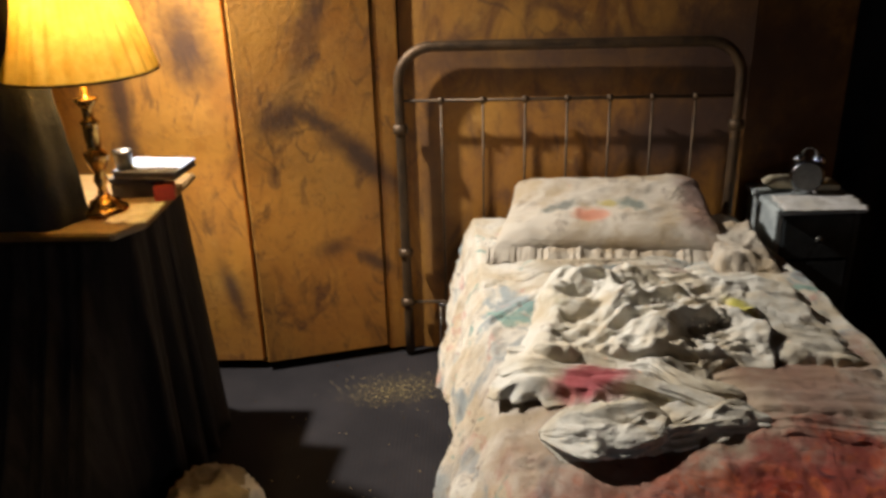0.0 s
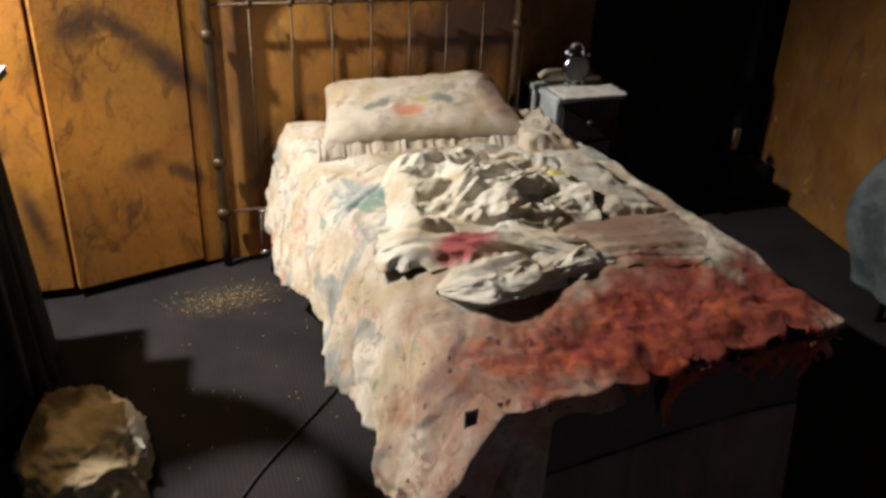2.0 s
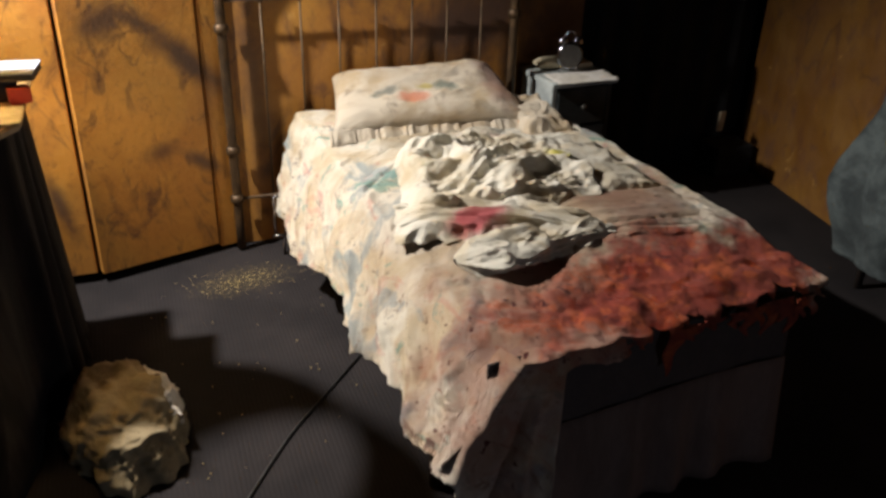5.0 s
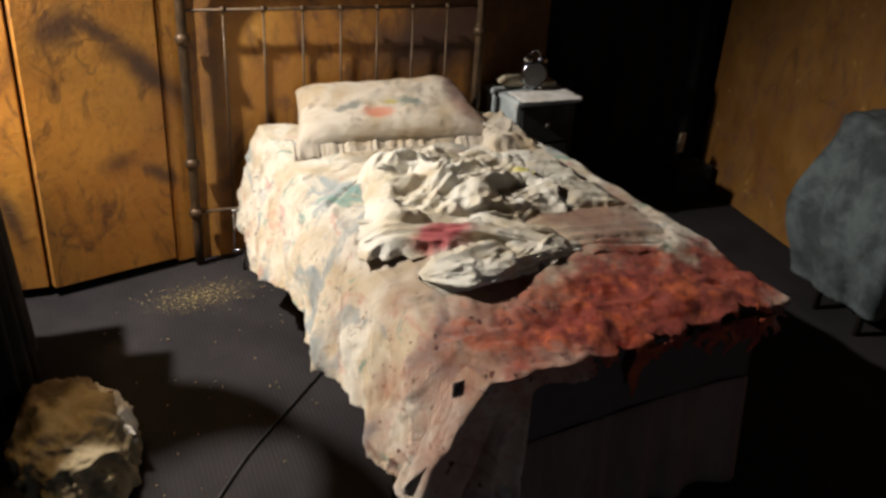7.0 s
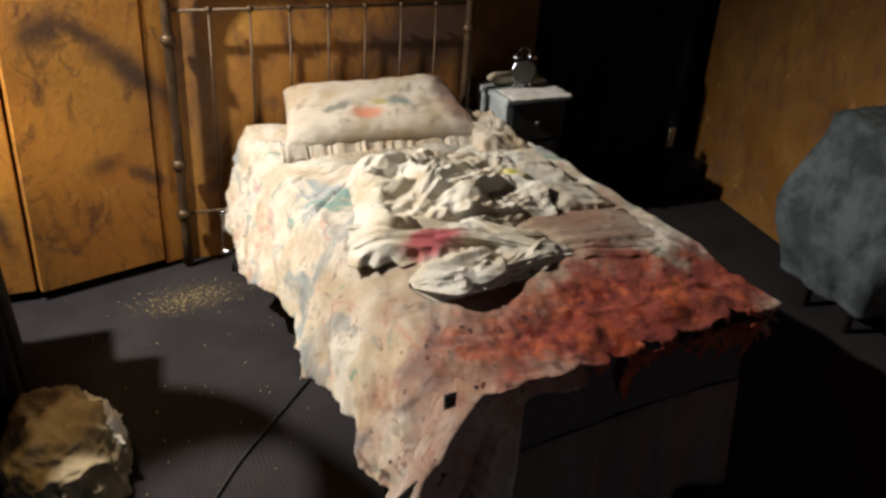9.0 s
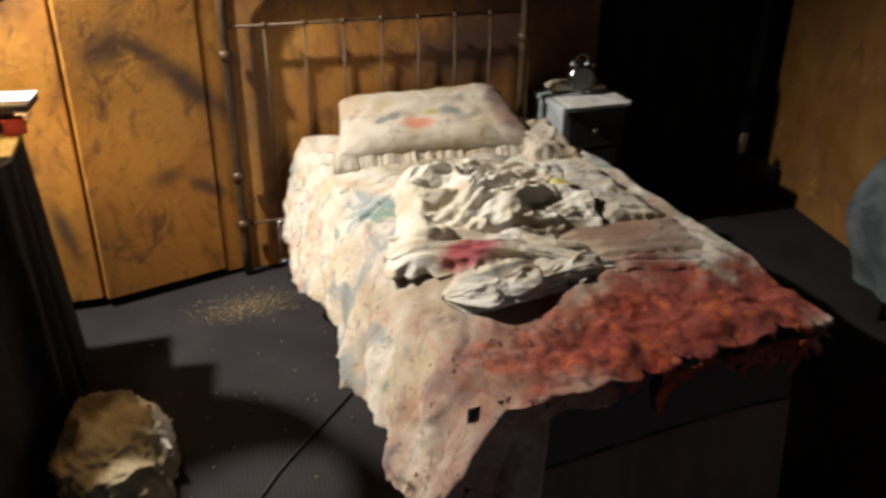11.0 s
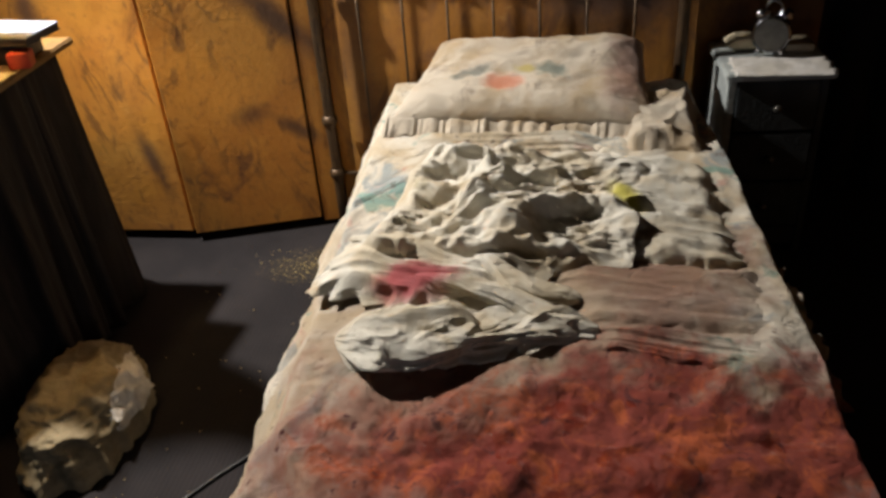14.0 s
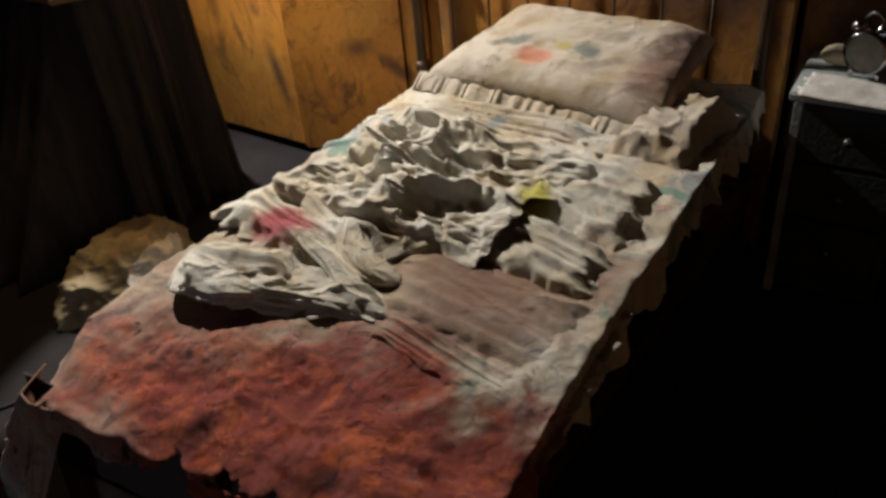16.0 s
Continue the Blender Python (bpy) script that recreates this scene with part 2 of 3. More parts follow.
RED = (0.26, 0.028, 0.012)
M_COVER = sheet_cloth("bed_cover", (0.76, 0.70, 0.58), [
    (lambda n: n.ramp(n.noise(5.5, 5, 0.6, 0.8), 0.54, 0.64, 0, 0.70), (0.24, 0.31, 0.34)),
    (lambda n: n.ramp(n.noise(7.7, 4, 0.6, 1.0, (1.3, 0.9, 1.1)), 0.59, 0.69, 0, 0.55), (0.58, 0.26, 0.20)),
    (lambda n: n.ramp(n.noise(6.3, 4, 0.6, 1.4, (0.8, 1.2, 1.3)), 0.59, 0.67, 0, 0.70), (0.16, 0.36, 0.30)),
    (lambda n: n.ramp(n.noise(11, 6, 0.72, 1.2), 0.57, 0.66, 0, 0.75), (0.16, 0.10, 0.075)),
    (lambda n: n.calc("MULTIPLY", n.blot((0.74, -1.35), (0.42, 0.42), 0, 0.35, 5, (0, 1)), 0.80), (0.36, 0.25, 0.16)),
    (lambda n: n.calc("MULTIPLY", n.blot((1.10, -1.18), (0.18, 0.22), 0, 0.6, 9, (0, 1)), 0.7), (0.22, 0.09, 0.05)),
    (lambda n: n.calc("MULTIPLY", n.blot((0.58, -1.80), (0.36, 0.24), 0, 0.6, 7, (0, 1)), 0.7), (0.34, 0.13, 0.075)),
    (lambda n: n.calc("MULTIPLY", n.blot((1.02, -1.73), (0.50, 0.25), 4, 0.45, 6, (0, 1), 0.3), 0.97), RED),
    (lambda n: n.calc("MULTIPLY", n.ramp(n.noise(11, 7, 0.75, 1.2), 0.48, 0.62, 0, 0.9), n.blot((0.98, -1.73), (0.50, 0.25), 0, 0.5, 6, (0, 1))), (0.50, 0.10, 0.022)),
    (lambda n: n.calc("MULTIPLY", n.ramp(n.noise(16, 6, 0.75, 1.0), 0.56, 0.66, 0, 0.9), n.blot((0.95, -1.73), (0.52, 0.27), 0, 0.5, 6, (0, 1))), (0.075, 0.010, 0.012)),
    (lambda n: n.calc("MULTIPLY", n.ramp(n.noise(24, 3, 0.5), 0.64, 0.70), n.blot((0.45, -1.76), (0.36, 0.34), 0, 0.4, 6, (0, 1))), (0.10, 0.018, 0.014)),
], lambda n: n.calc("MULTIPLY", n.ramp(n.noise(10, 4, 0.6, 0.5), 0.50, 0.62), n.blot((0.85, -1.72), (0.42, 0.20), 0, 0.5, 6, (0, 1))))
M_RUMPLED = sheet_cloth("rumpled_sheet", (0.80, 0.76, 0.65), [
    (lambda n: n.calc("MULTIPLY", n.blot((0.555, -1.29), (0.085, 0.05), 0, 0.35, 16, (0, 1)), 0.9), (0.44, 0.045, 0.065)),
    (lambda n: n.calc("MULTIPLY", n.blot((1.01, -0.93), (0.035, 0.07), 20, 0.2, 16, (0, 1)), 0.9), (0.62, 0.56, 0.07)),
    (lambda n: n.ramp(n.noise(8, 4), 0.64, 0.74, 0, 0.5), (0.42, 0.37, 0.17)),
])
M_PILLOW = sheet_cloth("pillow_slip", (0.66, 0.58, 0.46), [
    (lambda n: n.calc("MULTIPLY", n.blot((-0.07, -0.10), (0.055, 0.04), 0, 0.35, 25, (0, 1)), 0.75), (0.66, 0.20, 0.10)),
    (lambda n: n.calc("MULTIPLY", n.blot((-0.17, -0.05), (0.06, 0.025), 30, 0.6, 25, (0, 1)), 0.75), (0.15, 0.17, 0.15)),
    (lambda n: n.calc("MULTIPLY", n.blot((0.07, -0.04), (0.055, 0.03), -25, 0.6, 25, (0, 1)), 0.75), (0.15, 0.20, 0.17)),
    (lambda n: n.calc("MULTIPLY", n.blot((-0.01, -0.03), (0.03, 0.022), 0, 0.5, 25, (0, 1)), 0.75), (0.50, 0.40, 0.08)),
    (lambda n: n.calc("MULTIPLY", n.blot((0.30, 0.0), (0.07, 0.2), 0, 0.5, 9, (0, 1)), 0.6), (0.30, 0.12, 0.10)),
])


# ---- building helpers ----
def mesh_of(name, bm, material, smooth=True):
    data = bpy.data.meshes.new(name)
    bm.to_mesh(data)
    bm.free()
    data.materials.append(material)
    for f in data.polygons:
        f.use_smooth = smooth
    return data


def part(name, bm, material, parent=None, label="", smooth=False, m=None):
    ob = new(name, mesh_of(name, bm, material, smooth))
    if m is not None:
        ob.matrix_basis = m
    if parent is not None:
        ob.parent = parent
    return tagged(ob, label)


def thing(name, label, category, m=None, group="", kind=""):
    ob = new(name)
    ob.empty_display_size = 0.1
    if m is not None:
        ob.matrix_basis = m
    return tagged(ob, label, category, group, kind)


def box(x0, y0, z0, x1, y1, z1, bevel=0.0, bm=None):
    own = bm is None
    bm = bm or bmesh.new()
    m = Matrix.Translation(((x0 + x1) / 2, (y0 + y1) / 2, (z0 + z1) / 2)) @ Matrix.Diagonal((x1 - x0, y1 - y0, z1 - z0, 1))
    made = bmesh.ops.create_cube(bm, size=1, matrix=m)
    if bevel and own:
        bmesh.ops.bevel(bm, geom=bm.edges[:], offset=bevel, segments=2, affect="EDGES")
    return bm


def tube(points, radius, sides=10, bm=None):
    """A round bar along points; radius is a number or one for each point."""
    bm = bm or bmesh.new()
    pts = [Vector(p) for p in points]
    rad = radius if isinstance(radius, (list, tuple)) else [radius] * len(pts)
    rings, side = [], None
    for i, p in enumerate(pts):
        way = (pts[min(i + 1, len(pts) - 1)] - pts[max(i - 1, 0)]).normalized()
        if side is None:
            side = way.orthogonal().normalized()
        side = (side - way * side.dot(way)).normalized()
        up = way.cross(side)
        rings.append([bm.verts.new(p + rad[i] * (math.cos(a) * side + math.sin(a) * up)) for a in (2 * math.pi * k / sides for k in range(sides))])
    for a, b in zip(rings, rings[1:]):
        for k in range(sides):
            bm.faces.new((a[k], a[(k + 1) % sides], b[(k + 1) % sides], b[k]))
    bm.faces.new(rings[0][::-1])
    bm.faces.new(rings[-1])
    return bm


def turned(profile, sides=24, bm=None, flute=0.0, flutes=0):
    """A body turned round z from (radius, height) pairs."""
    bm = bm or bmesh.new()
    rings = []
    for r, z in profile:
        ring = []
        for k in range(sides):
            a = 2 * math.pi * k / sides
            q = r * (1 + (flute * math.cos(flutes * a) if flutes else 0))
            ring.append(bm.verts.new((q * math.cos(a), q * math.sin(a), z)))
        rings.append(ring)
    for a, b in zip(rings, rings[1:]):
        for k in range(sides):
            bm.faces.new((a[k], a[(k + 1) % sides], b[(k + 1) % sides], b[k]))
    return bm


def grid(fn, nu, nv, bm=None, keep=None):
    """A sheet from fn(u, v), u and v from 0 to 1. keep(u, v): whether a cell is there."""
    bm = bm or bmesh.new()
    vs = [[bm.verts.new(fn(i / nu, j / nv)) for j in range(nv + 1)] for i in range(nu + 1)]
    for i in range(nu):
        for j in range(nv):
            if keep is None or keep((i + 0.5) / nu, (j + 0.5) / nv):
                bm.faces.new((vs[i][j], vs[i + 1][j], vs[i + 1][j + 1], vs[i][j + 1]))
    loose = [v for v in bm.verts if not v.link_faces]
    bmesh.ops.delete(bm, geom=loose, context="VERTS")
    return bm


def fbm(x, y, z=0.0, octaves=4):
    return noise.fractal((x, y, z), 1.0, 2.0, octaves)


def creases(x, y, seed=0.0, octaves=4):
    """Sharp, branching cloth folds, about 0 to 1."""
    total, amp, f = 0.0, 0.5, 1.0
    for k in range(octaves):
        wx, wy = x * f + 0.35 * noise.noise((x * f, y * f, seed + 7)), y * f + 0.35 * noise.noise((x * f, y * f, seed + 13))
        total += amp * (1 - abs(noise.noise((wx, wy, seed + 3.1 * k)))) ** 3
        amp, f = amp * 0.5, f * 2.1
    return total


def smooth01(v):
    v = max(0.0, min(1.0, v))
    return v * v * (3 - 2 * v)


def thicken(ob, depth):
    mod = ob.modifiers.new("thickness", "SOLIDIFY")
    mod.thickness, mod.offset = depth, -1
    return ob


# ---- the room ----
floor = part("floor", box(-2.6, -5.2, -0.1, 4.2, 1.6, 0.0), M_FLOOR)
tagged(floor, "dark grey ribbed carpet with crumbs and dirt", "floor", kind="structure")
ceiling = part("ceiling", box(-2.6, -5.2, 2.5, 4.2, 1.6, 2.6), M_CEIL)
tagged(ceiling, "black painted ceiling", "ceiling", kind="structure")


def wall_run(name, a, b, z0, z1, material, label, thick=0.05):
    """An upright wall from plan point a to b, its face on that line."""
    a, b = Vector((*a, 0)), Vector((*b, 0))
    way = (b - a).normalized()
    back = Vector((-way.y, way.x, 0)) * thick
    bm = bmesh.new()
    ring = [a, b, b + back, a + back]
    lo = [bm.verts.new(p + Vector((0, 0, z0))) for p in ring]
    hi = [bm.verts.new(p + Vector((0, 0, z1))) for p in ring]
    for k in range(4):
        bm.faces.new((lo[k], lo[(k + 1) % 4], hi[(k + 1) % 4], hi[k]))
    bm.faces.new(lo[::-1])
    bm.faces.new(hi)
    bmesh.ops.recalc_face_normals(bm, faces=bm.faces[:])
    bmesh.ops.bevel(bm, geom=bm.edges[:], offset=0.003, segments=1, affect="EDGES")
    ob = part(name, bm, material)
    return tagged(ob, label, "wall", kind="structure")


wall_run("wall_north_1", (-1.75, -0.115), (-0.580, -0.115), 0.04, 2.5, M_WALL_LEFT, "ochre painted board wall with grey and brown smears")
wall_run("wall_north_2", (-0.558, -0.135), (-0.092, 0.005), 0.04, 2.5, M_WALL_MID, "ochre painted board with dark handprint smears")
wall_run("wall_north_3", (-0.085, 0.01), (0.0, 0.035), 0.02, 2.5, M_WALL_MID, "narrow ochre painted board behind the bed post")
wall_run("wall_north_4", (0.003, 0.058), (1.28, 0.064), 0.0, 2.5, M_WALL_HEAD, "ochre board wall behind the iron headboard, dirt streaks and painted-in shadow")
wall_run("wall_north_5", (1.285, 0.175), (1.735, 0.31), 0.0, 2.5, M_WALL_HEAD, "narrow stained ochre board beside the curtain, dimness painted in")
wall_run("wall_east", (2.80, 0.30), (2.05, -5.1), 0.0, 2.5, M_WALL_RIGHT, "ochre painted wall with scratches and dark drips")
wall_run("wall_north_backing", (-2.0, 0.75), (3.4, 0.75), 0.0, 2.5, M_BLACK, "black backing wall behind the boards", 0.1)
wall_run("wall_west", (-1.72, -5.1), (-1.72, -0.1), 0.0, 2.5, M_BLACK, "black painted side wall")
wall_run("wall_south", (2.2, -5.0), (-1.8, -5.0), 0.0, 2.5, M_BLACK, "black wall closing the room")


def curtain_point(u, v):
    x = 1.735 + u * 1.06
    return (x, 0.35 + 0.012 * math.sin(u * 40) + 0.02 * fbm(u * 9, v * 2), 0.005 + v * 2.49)


curtain = thing("door_curtain", "heavy black cloth hanging in the doorway", "curtain")
thicken(part("cloth", grid(curtain_point, 120, 12), M_BLACK, curtain, smooth=True), 0.004)

# ---- the bed ----
def foot_line(x):
    return -1.895 + 0.085 * smooth01((x - 0.3) / 0.95)


bed = thing("bed", "old iron bed with arched headboard and dark mattress", "bed")
HB_W, HB_H, HB_R = 1.225, 1.25, 0.13
arch = [(0, 0, 0.012 + 1.10 * k / 12) for k in range(13)]
arch += [(HB_R - HB_R * math.cos(a), 0, HB_H - HB_R + HB_R * math.sin(a)) for a in (math.pi / 2 * k / 10 for k in range(1, 11))]
arch += [(HB_W - x, y, z) for x, y, z in arch[::-1]]
part("headboard_frame", tube(arch, 0.019, 14), M_IRON, bed, "brown iron pipe arch", True)
part("rail", tube([(0.0, 0, 1.055), (HB_W, 0, 1.055)], 0.006, 8), M_IRON, bed, smooth=True)
part("rail", tube([(0.0, 0, 0.24), (HB_W, 0, 0.24)], 0.007, 8), M_IRON, bed, smooth=True)
for k in range(7):
    x = HB_W * (k + 1) / 8
    part("spindle", tube([(x, 0, 0.24), (x, 0, 1.055)], 0.0045, 8), M_IRON, bed, smooth=True)
    knot = turned([(0.0, -0.014), (0.011, -0.010), (0.014, 0), (0.011, 0.010), (0.0, 0.014)], 10)
    part("knot", knot, M_IRON, bed, smooth=True, m=pose(x, 0, 1.055))
for x in (0.0, HB_W):
    for z in (0.24, 0.455, 0.95):
        collar = turned([(0.019, -0.02), (0.027, -0.014), (0.029, 0), (0.027, 0.014), (0.019, 0.02)], 14)
        part("collar", collar, M_IRON, bed, smooth=True, m=pose(x, 0, z))
part("mattress", box(0.31, -1.64, 0.30, 1.18, -0.06, 0.560, 0.05), M_MATTRESS, bed, "dark stained mattress", True, pose(0, 0, 0, 0, 0, 2.8))
part("side_rail", box(0.30, -1.64, 0.22, 0.33, -0.02, 0.29, 0.004), M_IRON, bed)
part("side_rail", box(1.23, -1.76, 0.22, 1.26, -0.02, 0.29, 0.004), M_IRON, bed)
for x in (0.32, 1.22):
    part("leg", tube([(x, -1.62, 0.0), (x, -1.62, 0.31)], 0.02, 12), M_IRON, bed, smooth=True)


def valance(u, v):
    x = 0.36 + u * 0.95
    return (x, foot_line(x) + 0.015 - 0.016 * (1 - v) * math.sin(u * 34 + 2 * fbm(u * 3, 1)) - 0.035 * (1 - v), 0.012 + 0.34 * v)


# Dark sheet added to give the foot end its shade.
def foot_dark_sheet(u, v):
    x = 0.35 + u * 0.96
    return (x, foot_line(x) + 0.022 + 0.012 * v + 0.010 * fbm(u * 6, v * 2, 3), 0.33 + 0.245 * v)


thicken(part("valance", grid(valance, 90, 10), M_VALANCE, bed, "brown hanging foot valance", True), 0.003)
thicken(part("foot_dark_sheet", grid(foot_dark_sheet, 60, 10), M_MATTRESS, bed, "dark cloth added over the shaded foot end", True), 0.003)

# the chrome bracket under the head end
bracket = thing("bed_prop", "small chrome bracket standing below the bed frame", "bracket", pose(0.155, -0.10, 0))
for x in (-0.022, 0.022):
    part("upright", tube([(x, 0, 0.09), (x, 0, 0.28)], 0.005, 8), M_CHROME, bracket, smooth=True)
part("crossbar", tube([(-0.035, 0, 0.095), (0.035, 0, 0.095)], 0.008, 8), M_CHROME, bracket, smooth=True)
part("crossbar", tube([(-0.03, 0, 0.275), (0.03, 0, 0.275)], 0.006, 8), M_CHROME, bracket, smooth=True)
part("foot", tube([(0.012, 0, 0.0), (0.012, 0, 0.095)], 0.006, 8), M_MATTRESS, bracket, smooth=True)


# ---- bedding ----
def crumple(x, y, f, seed):
    """Facets with sharp ridges, as in crushed cotton."""
    a = 1.4 * noise.noise((x * 2, y * 2, seed))
    wx, wy = x + 0.035 * noise.noise((x * 9, y * 9, seed)), y + 0.035 * noise.noise((x * 9, y * 9, seed + 9))
    p = (f * (wx * math.cos(a) + wy * math.sin(a)), 1.9 * f * (wy * math.cos(a) - wx * math.sin(a)), seed)
    return noise.voronoi(p)[0][0]


def facets(x, y, fx, fy, turn, seed):
    """Crushed cloth: rounded hollows between sharp ridges, longer one way."""
    wx = x + 0.05 * noise.noise((x * 3, y * 3, seed)) + 0.015 * noise.noise((x * 11, y * 11, seed))
    wy = y + 0.05 * noise.noise((x * 3, y * 3, seed + 5)) + 0.015 * noise.noise((x * 11, y * 11, seed + 5))
    c, s = math.cos(turn), math.sin(turn)
    return noise.voronoi((fx * (c * wx + s * wy), fy * (c * wy - s * wx), seed))[0][0]


TOP = 0.60


def top_height(x, y):
    """The cover's height over the mattress."""
    z = TOP + 0.012 * fbm(x * 3, y * 3, 1) + 0.022 * creases(x * 5, y * 4, 2) - 0.012
    gore = smooth01((-1.50 - y) / 0.12) * smooth01((x - 0.35) / 0.15)
    z += gore * (0.007 * fbm(x * 14, y * 14, 6) + 0.006 * creases(x * 16, y * 16, 2, 3))
    z += 0.030 * smooth01((y + 1.75) / 0.4) * smooth01((-0.2 - y) / 0.5) * smooth01((x - 0.3) / 0.25)
    return z


R_SIDE, W_TOP = 0.17, 0.985


def hem_drop(y):
    """How far the cover hangs down on the open side."""
    return 0.46 - 0.12 * smooth01((-0.3 - y) / 0.55) - 0.035 * smooth01((-1.1 - y) / 0.4) + 0.008 * math.sin(y * 9) - 0.03 * smooth01((-1.72 - y) / 0.16)


def cover(u, v):
    y = -0.02 - 1.87 * v
    length = hem_drop(y)
    run = -length + u * (length + W_TOP + R_SIDE)
    foot = foot_line(max(run, 0) + 0.3)
    y = -0.02 + (foot + 0.02) * v * 1.024
    drop = max(0.0, foot - y)
    y = max(y, foot - 0.35 * drop)
    corner = smooth01((-1.68 - y) / 0.22)
    ridge = 0.262 - 0.055 * y + 0.12 * corner
    wide = 0.985 - 0.012 * y - 0.12 * corner
    if run < 0:
        t = -run
        f = smooth01(t / 0.16)
        fold = 0.008 * f * math.sin(y * 14 + 4 * fbm(y * 2, 0.3) + 2 * t) + 0.022 * f * fbm(y * 4, t * 5, 5) + 0.065 * f * (creases(y * 5 + t * 5, t * 2.6, 4) - 0.4) + 0.010 * f * crumple(y, t, 9, 5)
        x = ridge - (0.14 - 0.16 * y + 0.42 * corner) * t - 0.022 * smooth01(t / 0.07) - fold
        z = top_height(ridge, y) - 0.008 - 0.97 * t * smooth01(t / 0.05 + 0.35)
        return (x, y + 0.02 * f * fbm(y * 5, t * 4, 9), z)
    x = ridge + run * wide / W_TOP
    if run > W_TOP:
        t = run - W_TOP
        fold = 0.015 * math.sin(y * 30) + 0.02 * fbm(y * 6, t * 6, 3)
        return (ridge + wide + 0.25 * t + fold * smooth01(t / 0.1), y, top_height(1.24, y) - 0.9 * t * smooth01(t / 0.04 + 0.3))
    z = top_height(x, y)
    for x0, y0, x1, y1 in ((0.52, -0.74, 0.24, -1.02), (0.50, -0.98, 0.26, -1.30), (0.36, -0.62, 0.2, -0.80)):
        d = Vector((x1 - x0, y1 - y0))
        q = Vector((x - x0, y - y0 - 0.05 * math.sin(3.1 * (x - x0) / (x1 - x0))))
        t = max(0, min(1, q.dot(d) / d.dot(d)))
        z -= 0.016 * math.exp(-((q - t * d).length / 0.012) ** 2) - 0.010 * math.exp(-((q - t * d).length / 0.04) ** 2)
    return (x, y - 0.010 * fbm(x * 9, y * 3) * v - 0.010 * math.sin(x * 40 + 3 * fbm(x * 5, 1)) * min(1, drop * 25), z - 0.9 * drop - 0.012 * smooth01((v - 0.93) / 0.04))


def cover_keep(u, v):
    """Torn hems at the foot and on the far side."""
    y = -0.02 - 1.87 * v
    length = hem_drop(y)
    run = -length + u * (length + W_TOP + R_SIDE)
    if run > W_TOP + 0.03 + 0.14 * (0.5 + 0.5 * noise.noise((y * 14, 3, 0))) ** 1.5:
        return False
    if run < -length + 0.02 + 0.010 * noise.noise((y * 9, 1, 0)):
        return False
    if run < 0.24:
        return True
    return v < 0.978 + 0.022 * noise.noise((run * 15, 7, 0)) + 0.012 * noise.noise((run * 50, 9, 0))


bedspread = thing("bedspread", "filthy cream sheet stained with dark red, torn along its hem", "bedspread")
thicken(part("cloth", grid(cover, 230, 300, keep=cover_keep), M_COVER, bedspread, smooth=True), 0.003)


FLAP_TOP = [(0.395, -1.83), (0.425, -1.905), (0.46, -1.912), (0.485, -1.908), (0.505, -1.905), (0.525, -1.90), (0.55, -1.885)]
FLAP_HEM = [(0.205, -1.87), (0.225, -1.955), (0.265, -1.99), (0.262, -1.955), (0.325, -2.07), (0.335, -2.04), (0.41, -2.13)]


def foot_flap(u, v):
    """The corner that hangs down over the foot in two pleats."""
    s = u * (len(FLAP_TOP) - 1)
    k = min(int(s), len(FLAP_TOP) - 2)
    f = smooth01(s - k)
    (xa, ya), (xb, yb) = ([p[k][i] * (1 - f) + p[k + 1][i] * f for i in (0, 1)] for p in (FLAP_TOP, FLAP_HEM))
    w = v ** 0.85
    hem = 0.30 + 0.24 * smooth01((u - 0.12) / 0.25)
    x = xa + (xb - xa) * w + 0.012 * fbm(u * 5, v * 4, 2) * v
    y = ya + (yb - ya) * v + 0.014 * fbm(u * 6, v * 4, 7) * smooth01(v * 3) + 0.006 * creases(u * 6, v * 5, 3) * v
    return (x, y, TOP - 0.006 - hem * v + 0.01 * fbm(u * 7, v * 5, 4) * v)


thicken(part("corner_flap", grid(foot_flap, 70, 50, keep=lambda u, v: v < 0.93 + 0.1 * noise.noise((u * 8, 0, 0))), M_COVER, bedspread, smooth=True), 0.003)


def fringe(x, width, drop, lean, seed):
    def at(u, v):
        w = width * (1 - v) ** 0.7 + 0.004
        return (x + (u - 0.5) * w + lean * v * v + 0.008 * math.sin(v * 7 + seed), foot_line(x) - 0.012 - 0.012 * smooth01(v * 3) - 0.008 * math.sin(v * 5 + seed), TOP - 0.03 - drop * v)
    return grid(at, 4, 10)


rng = random.Random(4)
for x, w, d, l in [(0.865, 0.055, 0.135, -0.02), (0.91, 0.06, 0.05, 0.01), (0.70, 0.06, 0.03, 0.0), (1.06, 0.05, 0.05, 0.0), (1.10, 0.05, 0.085, 0.008), (1.145, 0.045, 0.055, 0.0),
                   (1.175, 0.04, 0.095, -0.01), (1.21, 0.045, 0.06, 0.01), (1.245, 0.05, 0.10, 0.0), (1.28, 0.05, 0.06, 0.01), (1.31, 0.045, 0.05, 0.01), (0.98, 0.07, 0.03, 0)]:
    thicken(part("torn_strip", fringe(x, w, d, l, rng.random() * 6), M_COVER, bedspread, smooth=True), 0.002)


# the rumpled sheet on top
rumpled = thing("rumpled_sheet", "crumpled off-white bed sheet heaped on the bed, blotched red and yellow", "sheet")


